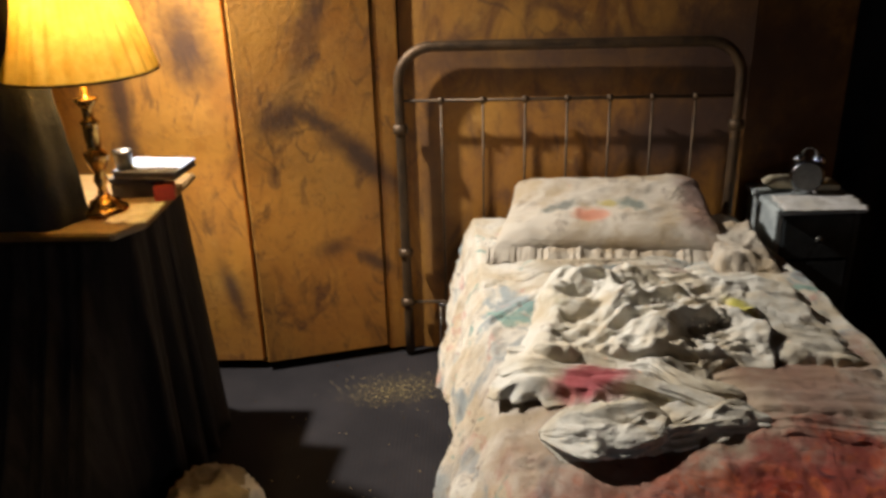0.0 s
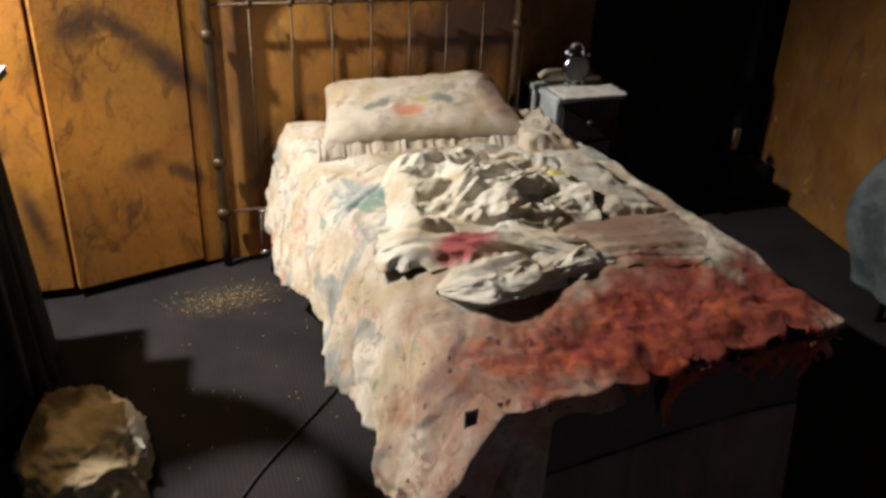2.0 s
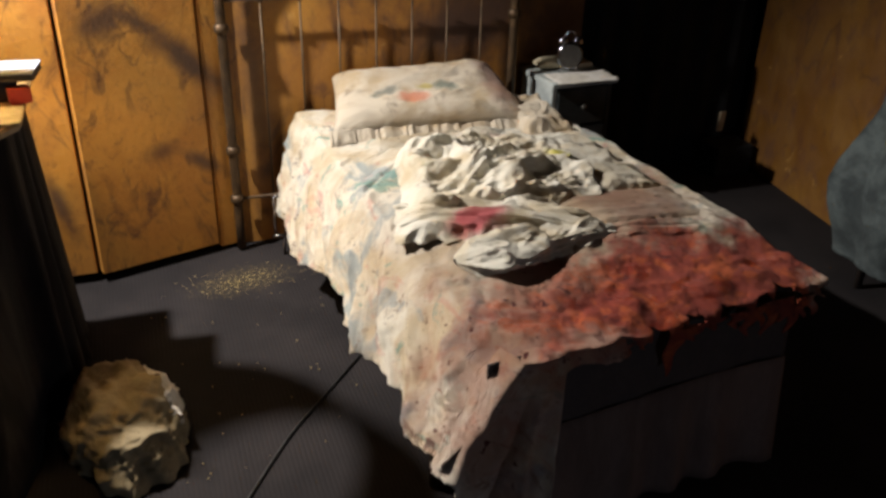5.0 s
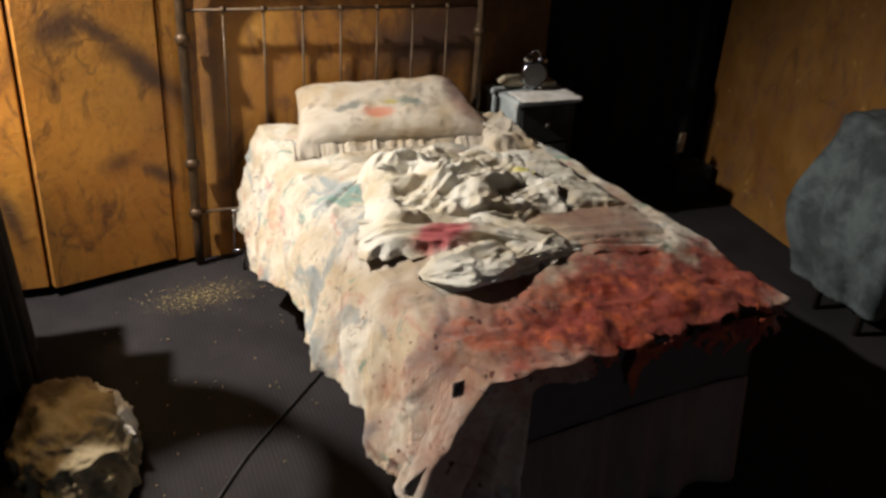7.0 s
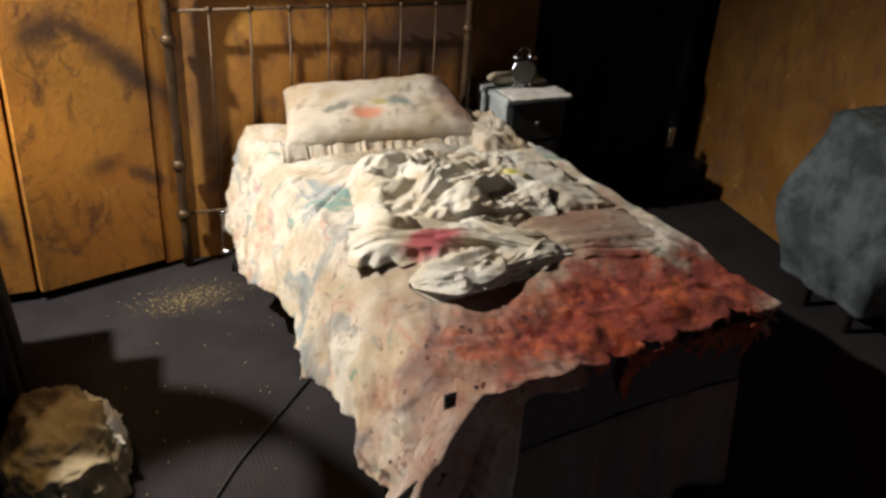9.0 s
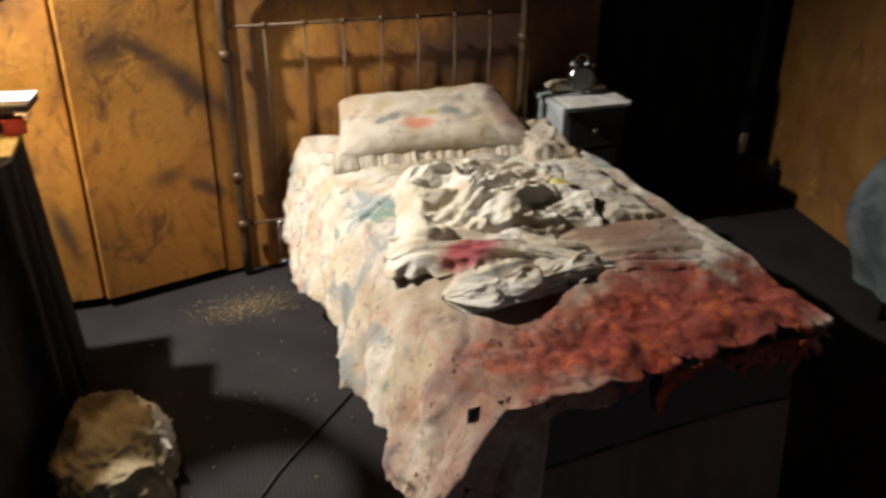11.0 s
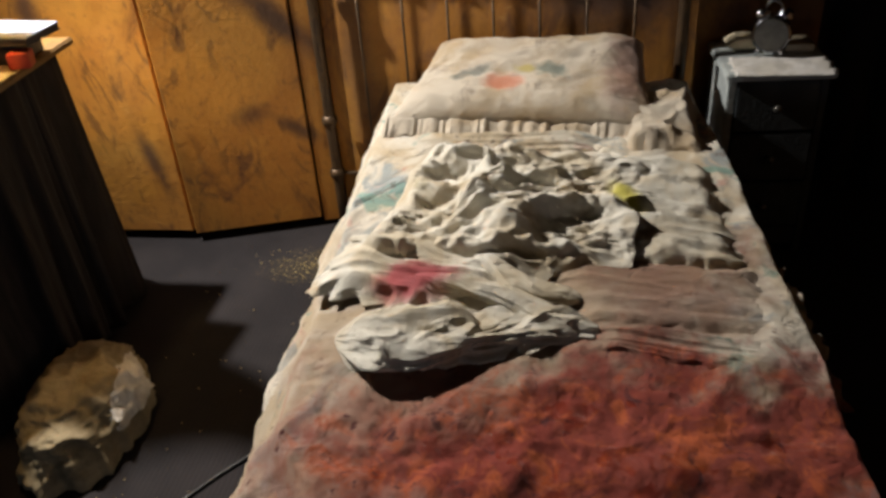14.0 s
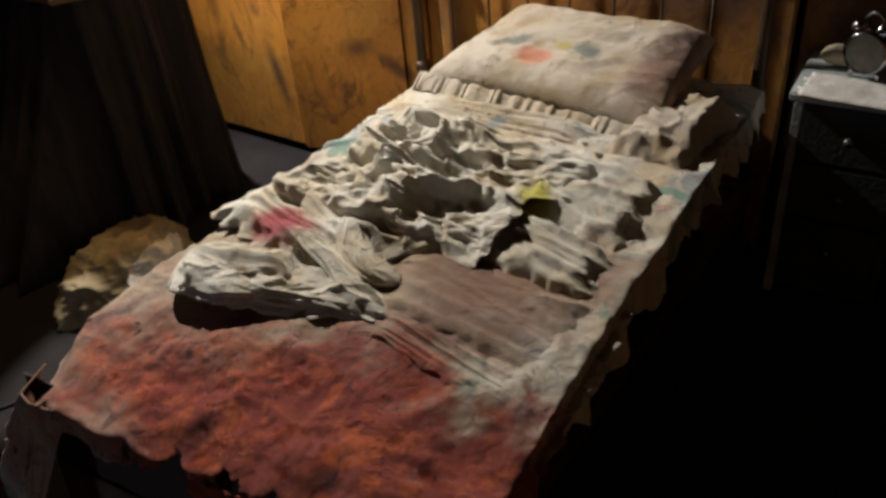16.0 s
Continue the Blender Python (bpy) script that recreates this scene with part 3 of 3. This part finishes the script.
def heap(u, v):
    """A heap of sharp, crushed folds, lower towards the far side of the bed."""
    x, y = 0.335 + u * 0.80 + 0.12 * (1 - v) * (1 - u), -0.60 - v * 0.64
    e = smooth01(min(u, 1 - u) / 0.14) * smooth01(min(v, 1 - v) / 0.16)
    n = facets(x, y, 6.0, 10.5, 0.35, 1.0)
    m = facets(x + 3, y, 11.0, 19.0, -0.5, 4.0) + 0.5 * facets(x + 7, y, 24.0, 34.0, 0.2, 9.0)
    k = creases(x * 2.4 + 5, y * 3.4 + x, 8.0, 2)
    low = 1 - 0.45 * smooth01((u - 0.45) / 0.5)
    z = TOP + 0.026 + e * low * (-0.026 + 0.098 * n + 0.050 * m + 0.050 * k) * (0.85 + 0.5 * fbm(x * 2.5, y * 2.5, 4))
    x += 0.020 * fbm(x * 5, y * 5, 20) * e
    y += 0.020 * fbm(x * 5, y * 5, 30) * e - 0.40 * (z - TOP) * e
    return (x, y, z - 0.02 * (1 - e))


def heap_keep(u, v):
    r = ((u - 0.5) / 0.5) ** 4 + ((v - 0.5) / 0.5) ** 4
    if u > 0.86 + 0.10 * noise.noise((u * 5, v * 5, 8)) and v > 0.45:
        return False
    return r < 0.9 + 0.45 * noise.noise((u * 6, v * 6, 2))


thicken(part("crumple", grid(heap, 250, 250, keep=heap_keep), M_RUMPLED, rumpled, smooth=True), 0.003)


def roll(p0, p1, rad, seed, name, twist=1.0, flat=0.8, ends=3.0):
    a, b = Vector(p0), Vector(p1)
    way = (b - a).normalized()
    side = Vector((-way.y, way.x, 0))

    length = (b - a).length

    def at(u, v):
        ang = 2 * math.pi * v
        q = Vector((u * length * 4.5 + twist * 0.25 * math.sin(ang), 13 * rad * math.cos(ang), 13 * rad * math.sin(ang) + seed))
        w = q + 0.5 * noise.noise_vector(q * 0.8)
        fold = (1 - abs(noise.noise(w))) ** 3 + 0.5 * (1 - abs(noise.noise(w * 2.1 + Vector((3, 1, 2))))) ** 3 + 0.22 * (1 - abs(noise.noise(w * 4.5))) ** 2
        r = rad * (1 - 0.85 * abs(2 * u - 1) ** ends) * (0.48 + 0.46 * fold)
        p = a + (b - a) * u + side * (r * math.cos(ang) + 0.02 * math.sin(u * 5 + seed))
        return (p.x, p.y, p.z + flat * r * math.sin(ang))
    return part(name, grid(at, 150, 110), M_RUMPLED, rumpled, smooth=True)


roll((0.415, -1.47, 0.634), (0.72, -1.46, 0.634), 0.092, 3, "roll", 2.5, 0.62, 3.2)
roll((0.60, -1.455, 0.628), (0.93, -1.40, 0.626), 0.066, 23, "roll", 3.5, 0.62, 4)
roll((0.78, -1.475, 0.622), (0.93, -1.37, 0.626), 0.045, 31, "strand", 3.0, 0.6, 4)
roll((0.56, -1.27, 0.672), (0.90, -1.425, 0.638), 0.034, 11, "strand", 3.0, 0.7, 6)
roll((0.66, -1.22, 0.665), (0.90, -1.33, 0.640), 0.036, 27, "strand", 3.0, 0.6, 6)
roll((0.78, -1.13, 0.650), (1.08, -1.12, 0.632), 0.045, 17, "strand", 2.0, 0.55, 5)


def flap(name, corners, lift, seed, material, parent, rough=0.012, pleat=0.0):
    """A loose layer of cloth over four corners, its rim turned down; pleats run along its first side."""
    a, b, c, d = (Vector(p) for p in corners)

    def at(u, v):
        p = a * (1 - u) * (1 - v) + b * u * (1 - v) + c * u * v + d * (1 - u) * v
        e = smooth01((min(u, 1 - u, v, 1 - v) + 0.05 * noise.noise((u * 4, v * 4, seed))) / 0.24)
        n = facets(p.x, p.y, 4.0, 9.0, 0.2, seed)
        w = 0.022 * noise.noise((p.x * 30, p.y * 30, seed))
        z = p.z - lift * (1 - e) + rough * 3 * n * e + rough * 0.8 * creases(p.x * 9, p.y * 9, seed, 3) * e
        z += pleat * e * creases(u * 1.3 + seed, v * 4.5 + 0.5 * u, seed, 2)
        return (p.x + w * (1 - e), p.y + 1.3 * w * (1 - e), z)
    return thicken(part(name, grid(at, 80, 60), material, parent, smooth=True), 0.003)


flap("fold", [(0.295, -1.295, 0.640), (0.76, -1.395, 0.646), (0.86, -1.20, 0.660), (0.36, -1.07, 0.656)], 0.020, 3, M_RUMPLED, rumpled, 0.006, 0.034)
flap("fold", [(0.86, -1.18, 0.634), (1.31, -1.19, 0.622), (1.30, -1.01, 0.622), (0.86, -0.90, 0.645)], 0.016, 6, M_RUMPLED, rumpled, 0.006, 0.036)
flap("fold", [(0.90, -0.98, 0.640), (1.29, -1.03, 0.622), (1.26, -0.68, 0.622), (0.94, -0.56, 0.640)], 0.016, 21, M_RUMPLED, rumpled, 0.006, 0.042)
flap("loose_layer", [(0.82, -1.42, 0.636), (1.37, -1.44, 0.624), (1.34, -1.15, 0.624), (0.82, -1.12, 0.640)], 0.014, 9, M_COVER, bedspread, 0.003, 0.014)
flap("loose_layer", [(0.86, -1.47, 0.622), (1.39, -1.56, 0.612), (1.36, -1.41, 0.618), (0.84, -1.36, 0.630)], 0.020, 12, M_COVER, bedspread, 0.005, 0.016)
flap("loose_layer", [(1.00, -0.64, 0.622), (1.26, -0.66, 0.614), (1.25, -0.22, 0.622), (1.04, -0.22, 0.650)], 0.020, 15, M_PILLOW, bedspread, 0.014, 0.046)
flap("loose_layer", [(0.34, -0.64, 0.622), (1.04, -0.62, 0.624), (1.05, -0.47, 0.626), (0.33, -0.48, 0.622)], 0.014, 18, M_COVER, bedspread, 0.003, 0.026)

# pillow
pillow = thing("pillow", "flat stained pillow in a flowered slip with a ruffled edge", "pillow", pose(0.745, -0.225, 0.672, 11, 0, -5))


def cushion(sign):
    def at(u, v):
        a, b = 2 * u - 1, 2 * v - 1
        k = (1 - abs(a) ** 3.2) * (1 - abs(b) ** 3.2)
        pinch = 1 - 0.05 * (1 - abs(a)) - 0.03 * abs(b)
        h = 0.078 * max(k, 0) ** 0.36
        wr = 0.014 * creases(a * 3, b * 3, 6) * min(1, k * 3)
        return (0.372 * a * (1 - 0.04 * (1 - b * b)) * (1 - 0.09 * b), 0.232 * b * (1 - 0.05 * (1 - a * a)), sign * (h + wr) + 0.012 * fbm(a * 2, b * 2, 3) + (0.03 * math.exp(-((a - 0.75) / 0.3) ** 2) if b > 0 else 0) * b)
    return at


bm = grid(cushion(1), 60, 50)
grid(cushion(-0.6), 60, 50, bm)
bmesh.ops.remove_doubles(bm, verts=bm.verts[:], dist=0.002)
bmesh.ops.recalc_face_normals(bm, faces=bm.faces[:])
part("slip", bm, M_PILLOW, pillow, smooth=True)


def ruffle(u, v):
    s = u * 1.22
    w = 0.019 * (0.55 + 0.9 * noise.noise((u * 17, 2, 0))) * (0.3 + 0.7 * v) * math.sin(u * 118 + 9 * noise.noise((u * 14, 0, 0)))
    x = -0.415 + 0.83 * u
    return (x + 0.3 * w, -0.226 - 0.06 * v + 0.3 * w - 0.01 * noise.noise((u * 9, v, 3)), 0.020 + w - 0.036 * v + 0.012 * noise.noise((u * 12, 5, 0)))


thicken(part("ruffle", grid(ruffle, 260, 8), M_PILLOW, pillow, "gathered ruffle", True), 0.002)

# ---- nightstand ----
night = thing("nightstand", "pale blue-grey painted wooden nightstand with worn edges", "nightstand", pose(1.51, 0.0, 0, 0, 0, 4))
part("side_panel", box(-0.155, -0.13, 0.0, -0.13, 0.15, 0.65, 0.003), M_PALE, night)
# Right side takes the drawers' dark colour, standing in for its shade.
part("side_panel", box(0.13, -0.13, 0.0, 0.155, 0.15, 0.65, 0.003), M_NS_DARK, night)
part("back_panel", box(-0.13, 0.135, 0.03, 0.13, 0.15, 0.65), M_PALE, night)
part("top", box(-0.168, -0.155, 0.65, 0.168, 0.16, 0.675, 0.005), M_PALE, night)
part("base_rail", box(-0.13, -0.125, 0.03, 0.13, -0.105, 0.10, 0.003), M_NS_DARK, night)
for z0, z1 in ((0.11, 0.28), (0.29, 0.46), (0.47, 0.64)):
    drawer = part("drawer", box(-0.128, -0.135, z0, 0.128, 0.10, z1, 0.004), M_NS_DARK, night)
    part("knob", turned([(0.006, 0), (0.008, 0.01), (0.014, 0.018), (0.012, 0.026), (0.0, 0.028)], 12), M_PEWTER, drawer, smooth=True, m=pose(0, -0.135, (z0 + z1) / 2, 90))


def doily(u, v):
    a, b = 2 * u - 1, 2 * v - 1
    x, y = 0.16 * a, -0.095 + 0.075 * b
    over = max(0, -0.157 - y)
    return (1.525 + x, y - 0.0, 0.680 + 0.003 * fbm(x * 20, y * 20) - over * 0.4)


mat_cloth = part("table_cloth", grid(doily, 30, 16, keep=lambda u, v: abs(2 * u - 1) < 0.93 + 0.1 * noise.noise((v * 7, 2, 0))), M_WHITE_RAG, smooth=True)
tagged(thicken(mat_cloth, 0.002), "grubby white cloth lying on the nightstand", "cloth")
wad = part("paper_wad", grid(lambda u, v: (1.44 + 0.07 * (2 * u - 1), 0.07 + 0.045 * math.cos(math.pi * 2 * v), 0.70 + 0.026 * math.sin(2 * math.pi * v) * (1 - abs(2 * u - 1) ** 4) + 0.006 * creases(u * 4, v * 4)), 20, 24), M_PAPER, smooth=True)
tagged(wad, "rolled yellowed paper bundle on the nightstand", "paper")
stack = part("paper_block", box(1.56, 0.03, 0.676, 1.65, 0.13, 0.70, 0.003), M_PAPER)
tagged(stack, "small pile of yellowed papers", "paper")

clock = thing("alarm_clock", "chrome twin-bell alarm clock", "clock", pose(1.50, -0.01, 0.678, 0, 0, -14) @ Matrix.Scale(1.18, 4))
case = turned([(0.0, -0.022), (0.046, -0.022), (0.052, -0.016), (0.052, 0.016), (0.046, 0.022)], 28)
part("case", case, M_CHROME, clock, smooth=True, m=pose(0, 0, 0.066, 90))
part("dial", turned([(0.0, 0.019), (0.044, 0.019)], 24), M_PEWTER, clock, "dull dial", m=pose(0, 0, 0.066, 90))
for x in (-0.028, 0.028):
    bell = turned([(0.022, 0), (0.021, 0.009), (0.014, 0.017), (0.0, 0.020)], 18)
    part("bell", bell, M_CHROME, clock, smooth=True, m=pose(x, 0, 0.116, 0, 22 if x > 0 else -22))
    part("foot", tube([(x * 1.2, 0, 0.0), (x * 0.9, 0, 0.028)], 0.005, 8), M_CHROME, clock, smooth=True)
loop = [(0.022 * math.cos(a), 0, 0.128 + 0.026 * math.sin(a)) for a in (math.pi * k / 10 for k in range(11))]
part("handle", tube(loop, 0.003, 8), M_CHROME, clock, smooth=True)

# ---- side table and what stands on it ----
side_table = thing("side_table", "low table draped to the floor in dark brown cloth, yellowish top", "table")
DX0, DX1, DY0, DY1, DH = -1.15, -0.665, -0.93, -0.42, 0.90


def skirt(u, v):
    """Heavy cloth in upright folds that spread towards the floor, most at the front."""
    a = 2 * math.pi * u
    c, s = math.cos(a), math.sin(a)
    k = (abs(c) ** 7 + abs(s) ** 7) ** (-1 / 7)
    t = 1 - v
    out = 1 + 0.10 * t
    wave = (0.004 + 0.026 * t) * (math.sin(a * 15 + 3 * fbm(c, s, 1)) + 0.6 * math.sin(a * 31 + 4 * fbm(c * 2, s * 2, 4)))
    front = 0.40 * t ** 1.3 * smooth01(-s * k) * smooth01((0.9 - c * k) / 0.5)
    return (-0.908 + (0.236 * k * out + wave) * c, -0.675 + (0.248 * k * out + wave) * s - front, 0.004 + (DH - 0.006) * v)


thicken(part("skirt", grid(skirt, 240, 30), M_SKIRT, side_table, "dark brown cloth in upright folds", True), 0.004)
for x in (DX0 + 0.05, DX1 - 0.05):
    for y in (DY0 + 0.05, DY1 - 0.05):
        part("leg", box(x - 0.02, y - 0.02, 0.0, x + 0.02, y + 0.02, DH, 0.003), M_WOOD_DARK, side_table)
top = bmesh.new()
ring = [(DX0 - 0.02, DY0 - 0.02), (DX1 - 0.04, DY0 - 0.025), (DX1 + 0.02, DY0 + 0.07), (DX1 + 0.02, DY1 + 0.01), (DX0 - 0.02, DY1 + 0.01)]
lo, hi = [top.verts.new((x, y, DH)) for x, y in ring], [top.verts.new((x, y, DH + 0.022)) for x, y in ring]
top.faces.new(lo[::-1]), top.faces.new(hi)
for k in range(5):
    top.faces.new((lo[k], lo[(k + 1) % 5], hi[(k + 1) % 5], hi[k]))
bmesh.ops.bevel(top, geom=top.edges[:], offset=0.005, segments=2, affect="EDGES")
part("top", top, M_TOP, side_table, "worn yellowish top")
TOPZ = DH + 0.0225

lampm = thing("table_lamp", "turned brass table lamp with a lit yellow pleated shade", "lamp", pose(-0.79, -0.78, TOPZ))
part("base", turned([(0.0, 0), (0.062, 0), (0.066, 0.008), (0.060, 0.018), (0.044, 0.026), (0.042, 0.036), (0.026, 0.044), (0.014, 0.056)], 28), M_BRASS, lampm, smooth=True)
STEM = [(0.014, 0.05), (0.011, 0.07), (0.018, 0.085), (0.012, 0.10), (0.022, 0.115), (0.030, 0.135), (0.030, 0.142), (0.016, 0.15), (0.019, 0.17), (0.019, 0.20), (0.024, 0.206), (0.013, 0.215), (0.013, 0.235), (0.028, 0.250), (0.030, 0.256), (0.010, 0.258), (0.008, 0.32)]
part("stem", turned([(1.15 * r, 0.05 + 1.38 * (z - 0.05)) for r, z in STEM], 24), M_BRASS, lampm, smooth=True)
part("shade", turned([(0.205, 0.405), (0.202, 0.41), (0.135, 0.63)], 208, flute=0.022, flutes=26), M_SHADE, lampm, "glowing yellow pleated shade", True)
for r, z in ((0.206, 0.406), (0.136, 0.63)):
    part("trim", tube([(r * math.cos(a), r * math.sin(a), z) for a in (2 * math.pi * k / 36 for k in range(37))], 0.004, 6), M_TOP, lampm, smooth=True)

lower = thing("box", "dark wooden box under the books on the side table", "box", pose(-0.74, -0.60, TOPZ, 0, 0, 6))
part("body", box(-0.085, -0.055, 0, 0.075, 0.07, 0.048, 0.003), M_BOOK_DARK, lower)
part("lid", box(-0.088, -0.058, 0.049, 0.078, 0.073, 0.062, 0.003), M_BOOK_DARK, lower)
card = part("matchbox", box(-0.03, -0.025, 0, 0.03, 0.025, 0.045, 0.003), M_RED, m=pose(-0.655, -0.665, TOPZ, 0, 0, 14))
tagged(card, "small bright red box beside the books", "box")
upper = thing("book", "pale blue-grey book lying on a dark box", "book", pose(-0.70, -0.60, TOPZ + 0.0635, 0, 0, -6))
part("cover", box(-0.10, -0.075, 0, 0.10, 0.075, 0.004, 0.001), M_BOOK_DARK, upper)
part("page_block", box(-0.097, -0.072, 0.0042, 0.097, 0.072, 0.019), M_BOOK_DARK, upper)
part("cover", box(-0.10, -0.075, 0.0192, 0.10, 0.075, 0.024, 0.001), M_BOOK, upper, "pale blue-grey cover")
cup = thing("cup", "dented pewter cup standing on the books", "cup", pose(-0.775, -0.64, TOPZ + 0.0885))
part("bowl", turned([(0.0, 0.0), (0.024, 0), (0.028, 0.05), (0.030, 0.055), (0.026, 0.055), (0.022, 0.004), (0.0, 0.004)], 24), M_PEWTER, cup, smooth=True)
leaf = part("paper_sheet", grid(lambda u, v: (-0.70 + 0.12 * (u - 0.5), -0.80 + 0.16 * (v - 0.5), TOPZ + 0.003 + 0.010 * abs(fbm(u * 3, v * 3))), 14, 14), M_PAPER, smooth=True)
tagged(thicken(leaf, 0.001), "crumpled yellowed paper on the side table", "paper")


def drape_form(u, v):
    a = 2 * math.pi * u
    r = 0.145 - 0.045 * v + 0.012 * math.sin(a * 5) * (1 - v) + 0.012 * fbm(math.cos(a) * 2, v * 3, 2)
    return (-0.975 + r * math.cos(a), -0.845 + r * 0.65 * math.sin(a), TOPZ + 0.66 * v)


form = part("draped_ornament", grid(drape_form, 64, 24), M_DARK_DRAPE, smooth=True)
tagged(form, "dark cloth-draped ornament standing on the side table", "ornament")

# ---- on the floor ----
sack = thing("cloth_bundle", "crumpled tan sackcloth bundle with a white end, lying on the carpet", "bundle", pose(-0.50, -1.13, 0, 0, 0, 12))


def bundle_at(a, b, grow=1.0):
    c, s, h = math.cos(a) * math.cos(b), math.sin(a) * math.cos(b), math.sin(b)
    k = 0.84 + 0.30 * creases(c * 1.4 + 0.6 * h, s * 2.6 - 0.5 * h, 3, 3) + 0.10 * (facets(c + 2, s + 0.4 * h, 1.8, 3.6, 0.7, 6) - 0.35) + 0.07 * facets(c + 5, s + h, 5, 9, 0.5, 2) + 0.08 * fbm(c, s, h)
    q = math.cos(b) ** -0.35 if b < 1.3 else 1.55
    return (0.165 * c * k * q * grow, 0.255 * s * k * q * grow, 0.003 + 0.165 * h * k * grow)


part("cloth", grid(lambda u, v: bundle_at(2 * math.pi * u, math.pi / 2 * v), 120, 50), M_SACK, sack, smooth=True)
part("white_end", grid(lambda u, v: bundle_at(-0.55 + 1.35 * u, 0.25 + 0.85 * v, 1.04), 40, 30, keep=lambda u, v: (2 * u - 1) ** 2 + (2 * v - 1) ** 2 < 0.9 + 0.4 * noise.noise((u * 5, v * 5, 0))), M_WHITE_RAG, sack, "white cloth end", True)

pts = [(0.62, -0.55), (0.45, -0.74), (0.32, -0.886), (0.15, -1.075), (-0.013, -1.256), (-0.095, -1.366), (-0.20, -1.52), (-0.33, -1.72), (-0.42, -1.95), (-0.46, -2.2)]
smooth_pts = []
for k in range(len(pts) - 1):
    p0, p1, p2, p3 = (Vector(pts[max(0, min(len(pts) - 1, k + d))]) for d in (-1, 0, 1, 2))
    for s in range(6):
        t = s / 6
        q = 0.5 * ((2 * p1) + (p2 - p0) * t + (2 * p0 - 5 * p1 + 4 * p2 - p3) * t * t + (3 * p1 - p0 - 3 * p2 + p3) * t ** 3)
        smooth_pts.append((q.x, q.y, 0.005))
cable = part("cable", tube(smooth_pts, 0.0045, 8), M_CABLE, smooth=True)
tagged(cable, "thin black cable running over the carpet", "cable")

crumbs = bmesh.new()
rng = random.Random(9)
for k in range(230):
    if k < 180:
        x, y = -0.03 + rng.gauss(0, 0.10), -0.27 + rng.gauss(0, 0.055)
    else:
        x, y = rng.uniform(-0.4, 0.25), rng.uniform(-1.4, -0.2)
    if y > -0.03:
        continue
    s = rng.uniform(0.0012, 0.0035)
    bmesh.ops.create_icosphere(crumbs, subdivisions=1, radius=s, matrix=Matrix.Translation((x, y, s * 0.8)))
tagged(part("crumbs", crumbs, M_CRUMB), "yellow crumbs scattered on the carpet", "crumbs", kind="stuff")

# ---- by the far wall ----
plate = part("wall_plate", box(-0.022, -0.006, -0.055, 0.022, 0.006, 0.055, 0.003), M_BEIGE, m=pose(2.635, 0.285, 0.24, 0, 4, 8))
tagged(plate, "small beige plate low down beside the black curtain", "plate")
step = part("plinth_block", box(2.50, 0.10, 0.0, 2.73, 0.28, 0.16, 0.006), M_BLACK)
tagged(step, "low black block at the foot of the doorway", "block")

draped = thing("draped_chair", "chair covered with a mottled grey-blue cloth", "chair")


def chair_cloth(u, v):
    a = 2 * math.pi * u
    c, s = math.cos(a), math.sin(a)
    k = (abs(c) ** 6 + abs(s) ** 6) ** (-1 / 6)
    if v < 0.18:
        r = v / 0.18
        z = 0.835 + 0.012 * fbm(c * r * 3, s * r * 3) - 0.02 * r ** 6
        out = r
    else:
        t = (v - 0.18) / 0.82
        z = 0.815 - 0.68 * t
        out = 1 + 0.42 * smooth01(t / 0.62) - 0.36 * smooth01((t - 0.64) / 0.36)
        out += 0.06 * smooth01(t * 3) * math.sin(a * 8 + 2 * fbm(c, s) + 2 * t) + 0.15 * smooth01(t * 2) * (creases(c * 2.6, s * 2.6 + t * 1.2, 4, 3) - 0.35) + 0.10 * smooth01(t * 3) * (facets(c, s + 0.8 * t, 2.2, 2.2, 0.4, 3) - 0.3)
    return (min(2.46 + 0.165 * k * c * out, 2.57), -1.19 + 0.20 * k * s * out, z)


thicken(part("cover", grid(chair_cloth, 120, 60), M_GREY_CLOTH, draped, "mottled grey-blue cloth", True), 0.004)
for x in (2.36, 2.53):
    for y in (-1.30, -1.08):
        part("leg", tube([(x, y, 0), (x, y, 0.8)], 0.017, 10), M_WOOD_DARK, draped, smooth=True)
part("seat", box(2.34, -1.32, 0.40, 2.55, -1.06, 0.43, 0.01), M_WOOD_DARK, draped)
